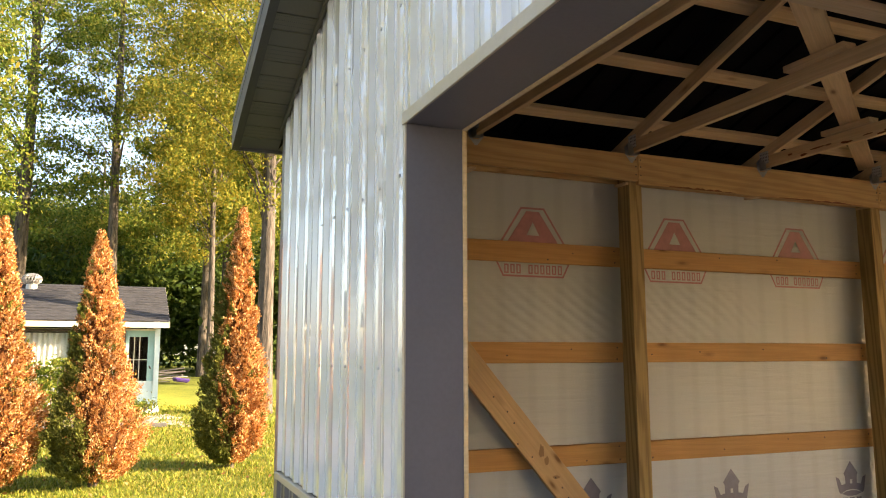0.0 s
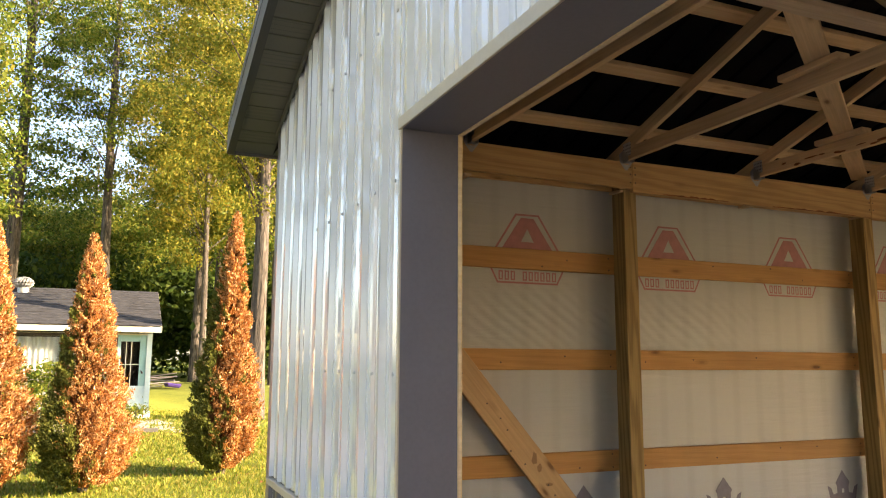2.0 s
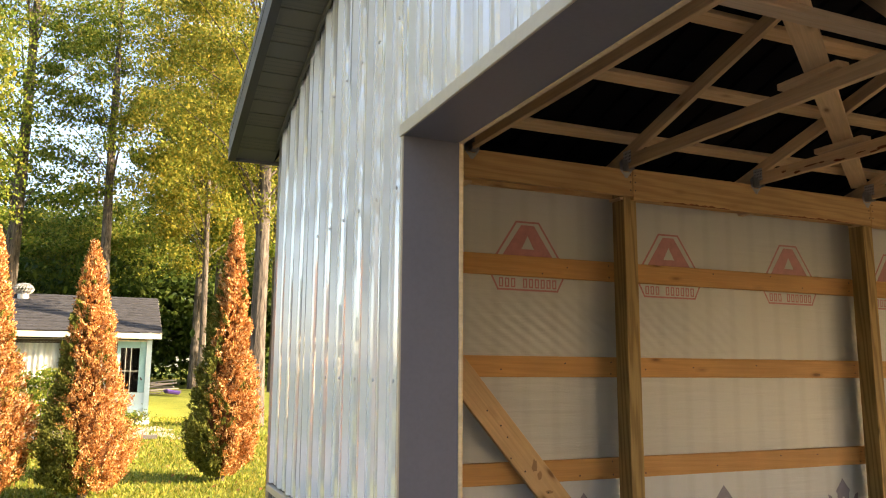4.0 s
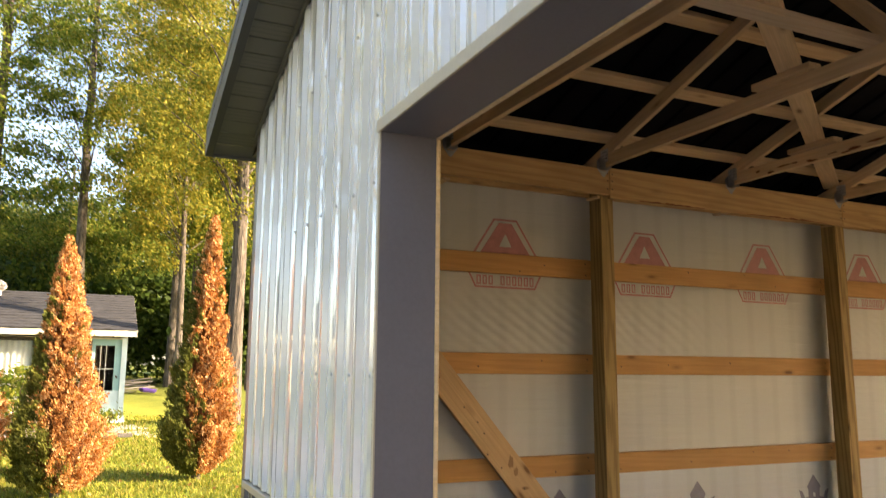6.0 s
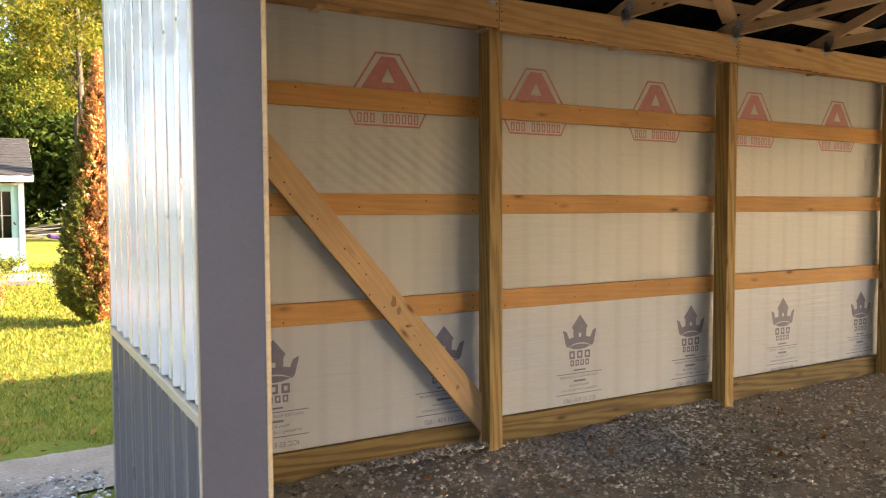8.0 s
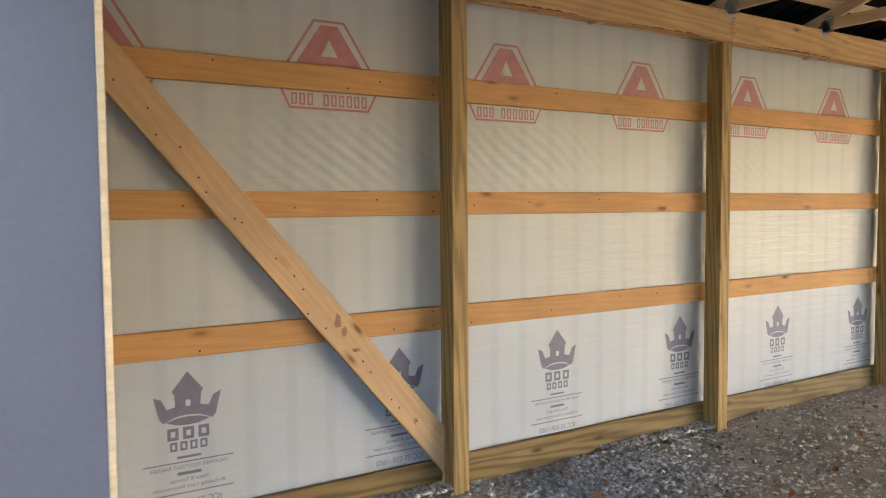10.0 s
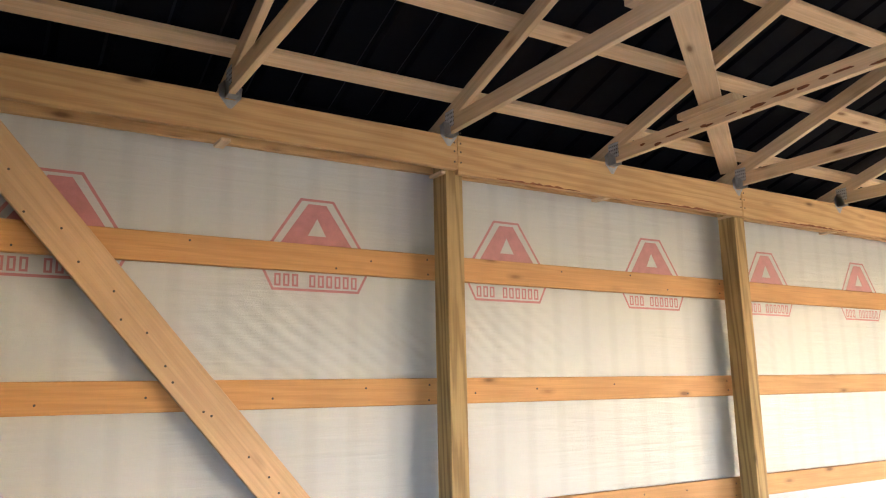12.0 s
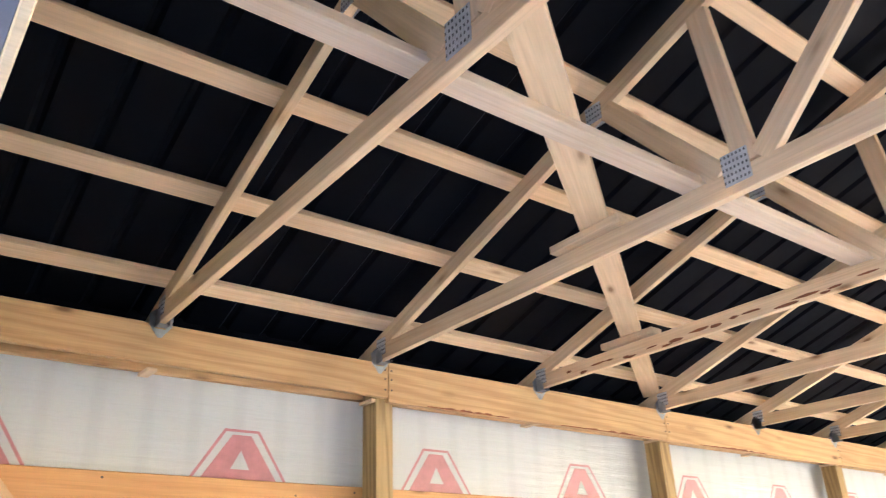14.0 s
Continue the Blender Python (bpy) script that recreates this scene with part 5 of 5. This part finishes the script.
# ---- grass, stones, fallen leaves ----
def blades():
    rng = np.random.default_rng(77)
    n = 95000
    v_ = rng.random(n)
    y = 1.05 + 14.0 * v_ ** 1.7
    x = -8.0 + 8.6 * rng.random(n)
    keep = ~((x > -2.75) & (y < 1.3))
    keep &= ~((y > 11.2) & (y < 13.5) & (rng.random(n) < 0.75))
    edge = 1.15 + 0.35 * np.sin(x * 1.7) + 0.25 * np.sin(x * 4.1 + 1)
    keep &= y > edge
    x, y = x[keep], y[keep]
    z = np.array([ground_z(a, b) - 0.03 + (0.03 * noise.noise(Vector((a * 0.4, b * 0.4, 0)))) for a, b in zip(x, y)])
    h = (0.022 + 0.03 * rng.random(len(x))) * (1 + 0.03 * y)
    w = 0.004 + 0.0012 * y
    a = rng.random(len(x)) * math.tau
    lx, ly = rng.normal(size=len(x)) * h * 0.5, rng.normal(size=len(x)) * h * 0.5
    p = np.stack([np.stack([x - w * np.cos(a), y - w * np.sin(a), z - 0.005], 1), np.stack([x + w * np.cos(a), y + w * np.sin(a), z - 0.005], 1),
                  np.stack([x + lx, y + ly, z + h], 1)], 1).reshape(-1, 3)
    m = len(x)
    me = bpy.data.meshes.new("grass")
    me.vertices.add(3 * m)
    me.vertices.foreach_set("co", p.ravel())
    me.loops.add(3 * m)
    me.loops.foreach_set("vertex_index", np.arange(3 * m, dtype=np.int32))
    me.polygons.add(m)
    me.polygons.foreach_set("loop_start", np.arange(0, 3 * m, 3, dtype=np.int32))
    me.update(calc_edges=True)
    me.materials.append(BLADES)
    tagged(part("grass", me, None), "mown yellow-green lawn grass with dry blades", "grass", kind="stuff")


blades()


def stones(name, x0, x1, y0, y1, n, seed, label, mat, z0=0.0, big=0.022, keep=None):
    """Angular gravel, joined: squashed octahedra of many sizes."""
    rng = np.random.default_rng(seed)
    base = np.array([(1, 0, 0), (-1, 0, 0), (0, 1, 0), (0, -1, 0), (0, 0, 1), (0, 0, -1)], float)
    tri = np.array([(0, 2, 4), (2, 1, 4), (1, 3, 4), (3, 0, 4), (2, 0, 5), (1, 2, 5), (3, 1, 5), (0, 3, 5)])
    x, y = x0 + (x1 - x0) * rng.random(n), y0 + (y1 - y0) * rng.random(n)
    if keep is not None:
        k = keep(x, y, rng)
        x, y = x[k], y[k]
        n = len(x)
    s = big * (0.25 + 0.75 * rng.random(n) ** 2.5)
    a = rng.random(n) * math.tau
    pts = base[None] * (s[:, None, None] * (0.6 + 0.6 * rng.random((n, 6, 1)))) * np.array([1, 0.8, 0.55])
    pts += rng.normal(size=pts.shape) * s[:, None, None] * 0.18
    c, sn = np.cos(a)[:, None], np.sin(a)[:, None]
    px, py = pts[..., 0] * c - pts[..., 1] * sn, pts[..., 0] * sn + pts[..., 1] * c
    h = np.array([0.025 * (noise.noise(Vector((u * 1.1, w * 1.1, 1))) + 0.5 * noise.noise(Vector((u * 4, w * 4, 2))) + 0.3 * noise.noise(Vector((u * 12, w * 12, 5)))) for u, w in zip(x, y)])
    v = np.stack([px + x[:, None], py + y[:, None], pts[..., 2] + (z0 + h + s * 0.2)[:, None]], -1).reshape(-1, 3)
    f = (tri[None] + 6 * np.arange(n)[:, None, None]).reshape(-1)
    me = bpy.data.meshes.new(name)
    me.vertices.add(len(v))
    me.vertices.foreach_set("co", v.ravel())
    me.loops.add(len(f))
    me.loops.foreach_set("vertex_index", f.astype(np.int32))
    me.polygons.add(len(f) // 3)
    me.polygons.foreach_set("loop_start", np.arange(0, len(f), 3, dtype=np.int32))
    me.update(calc_edges=True)
    me.materials.append(mat)
    tagged(part(name, me, None), label, "gravel", kind="stuff")


STONE = leafy("mixed_gravel_stone", [(0.20, 0.19, 0.18), (0.40, 0.38, 0.35), (0.56, 0.53, 0.49), (0.76, 0.74, 0.70)], 0.85, 0.0)
stones("floor_gravel", -2.3, 7.5, -3.6, 0.0, 46000, 61, "mixed grey gravel scattered over the dirt floor", STONE, 0.0, 0.026,
       lambda x, y, r: r.random(len(x)) < np.clip(1.15 - 0.17 * np.abs(x - 0.6) + 0.1 * y, 0.22, 1))
GREY_STONE = leafy("bluish_gravel_stone", [(0.22, 0.22, 0.25), (0.40, 0.41, 0.45), (0.62, 0.63, 0.66)], 0.85, 0.0)
stones("bluish_gravel", -0.1, 1.5, -1.3, -0.02, 7000, 63, "patch of bluish grey crushed gravel on the dirt floor", GREY_STONE, 0.008, 0.026,
       lambda x, y, r: r.random(len(x)) < 1.4 * np.exp(-((x - 0.75) / 0.55) ** 2 - ((y + 0.4) / 0.42) ** 2))
stones("foot_gravel", -1.35, -0.2, -0.12, 0.03, 2600, 64, "gravel banked against the foot of the skirt board", STONE, 0.035, 0.03,
       lambda x, y, r: r.random(len(x)) < np.clip((x + 1.4) * 1.6, 0, 1))
stones("foot_gravel", 1.0, 2.2, -0.12, 0.03, 2600, 65, "gravel banked against the foot of the skirt board", STONE, 0.035, 0.03,
       lambda x, y, r: r.random(len(x)) < np.clip((x - 1.0) * 1.6, 0, 1))
stones("yard_gravel", -5.2, -2.62, -2.6, 0.95, 9000, 62, "pale crushed gravel before the barn wall", STONE, 0.0, 0.03)


def fallen():
    rng = np.random.default_rng(90)
    n = 300
    x, y = -6 + 5.5 * rng.random(n), 1.4 + 9 * rng.random(n) ** 1.4
    z = np.array([ground_z(a, b) for a, b in zip(x, y)]) + 0.012
    me = leaf_mesh("fallen_leaves", np.stack([x, y, z], 1), 0.018 + 0.02 * rng.random(n), FALLEN, rng, 0.6, (0.9, 0.2, 0.0))
    tagged(part("fallen_leaves", me, None), "brown fallen leaves scattered on the lawn", "leaves", kind="stuff")
    m = 60
    x, y = -1 + 6 * rng.random(m), -1.6 + 1.5 * rng.random(m)
    me = leaf_mesh("floor_leaves", np.stack([x, y, np.full(m, 0.035)], 1), 0.02 + 0.02 * rng.random(m), FALLEN, rng, 0.6, (0.9, 0.2, 0.0))
    tagged(part("floor_leaves", me, None), "few reddish fallen leaves on the dirt floor", "leaves", kind="stuff")


fallen()


# ---- screw heads on the siding ----
def screws():
    bm = tube_bm([(0, 0, 0), (-0.004, 0, 0), (-0.006, 0, 0)], [0.0075, 0.007, 0.004], 8)
    me = mesh_of("screw", bm, SCREW)
    y = CORNER_Y - 0.03 - 0.06
    while y > OPEN_Y + 0.03:
        for z in (1.05, 1.68, 2.36, 3.0):
            if z < gable(y) - 0.1:
                part("screw", me, None, wall, "", pose(FRONT_X, y, z))
        y -= 0.2286
    y = OPEN_Y - 0.1
    while y > -4.6:
        part("screw", me, None, wall, "", pose(FRONT_X, y, 3.0))
        y -= 0.2286


screws()
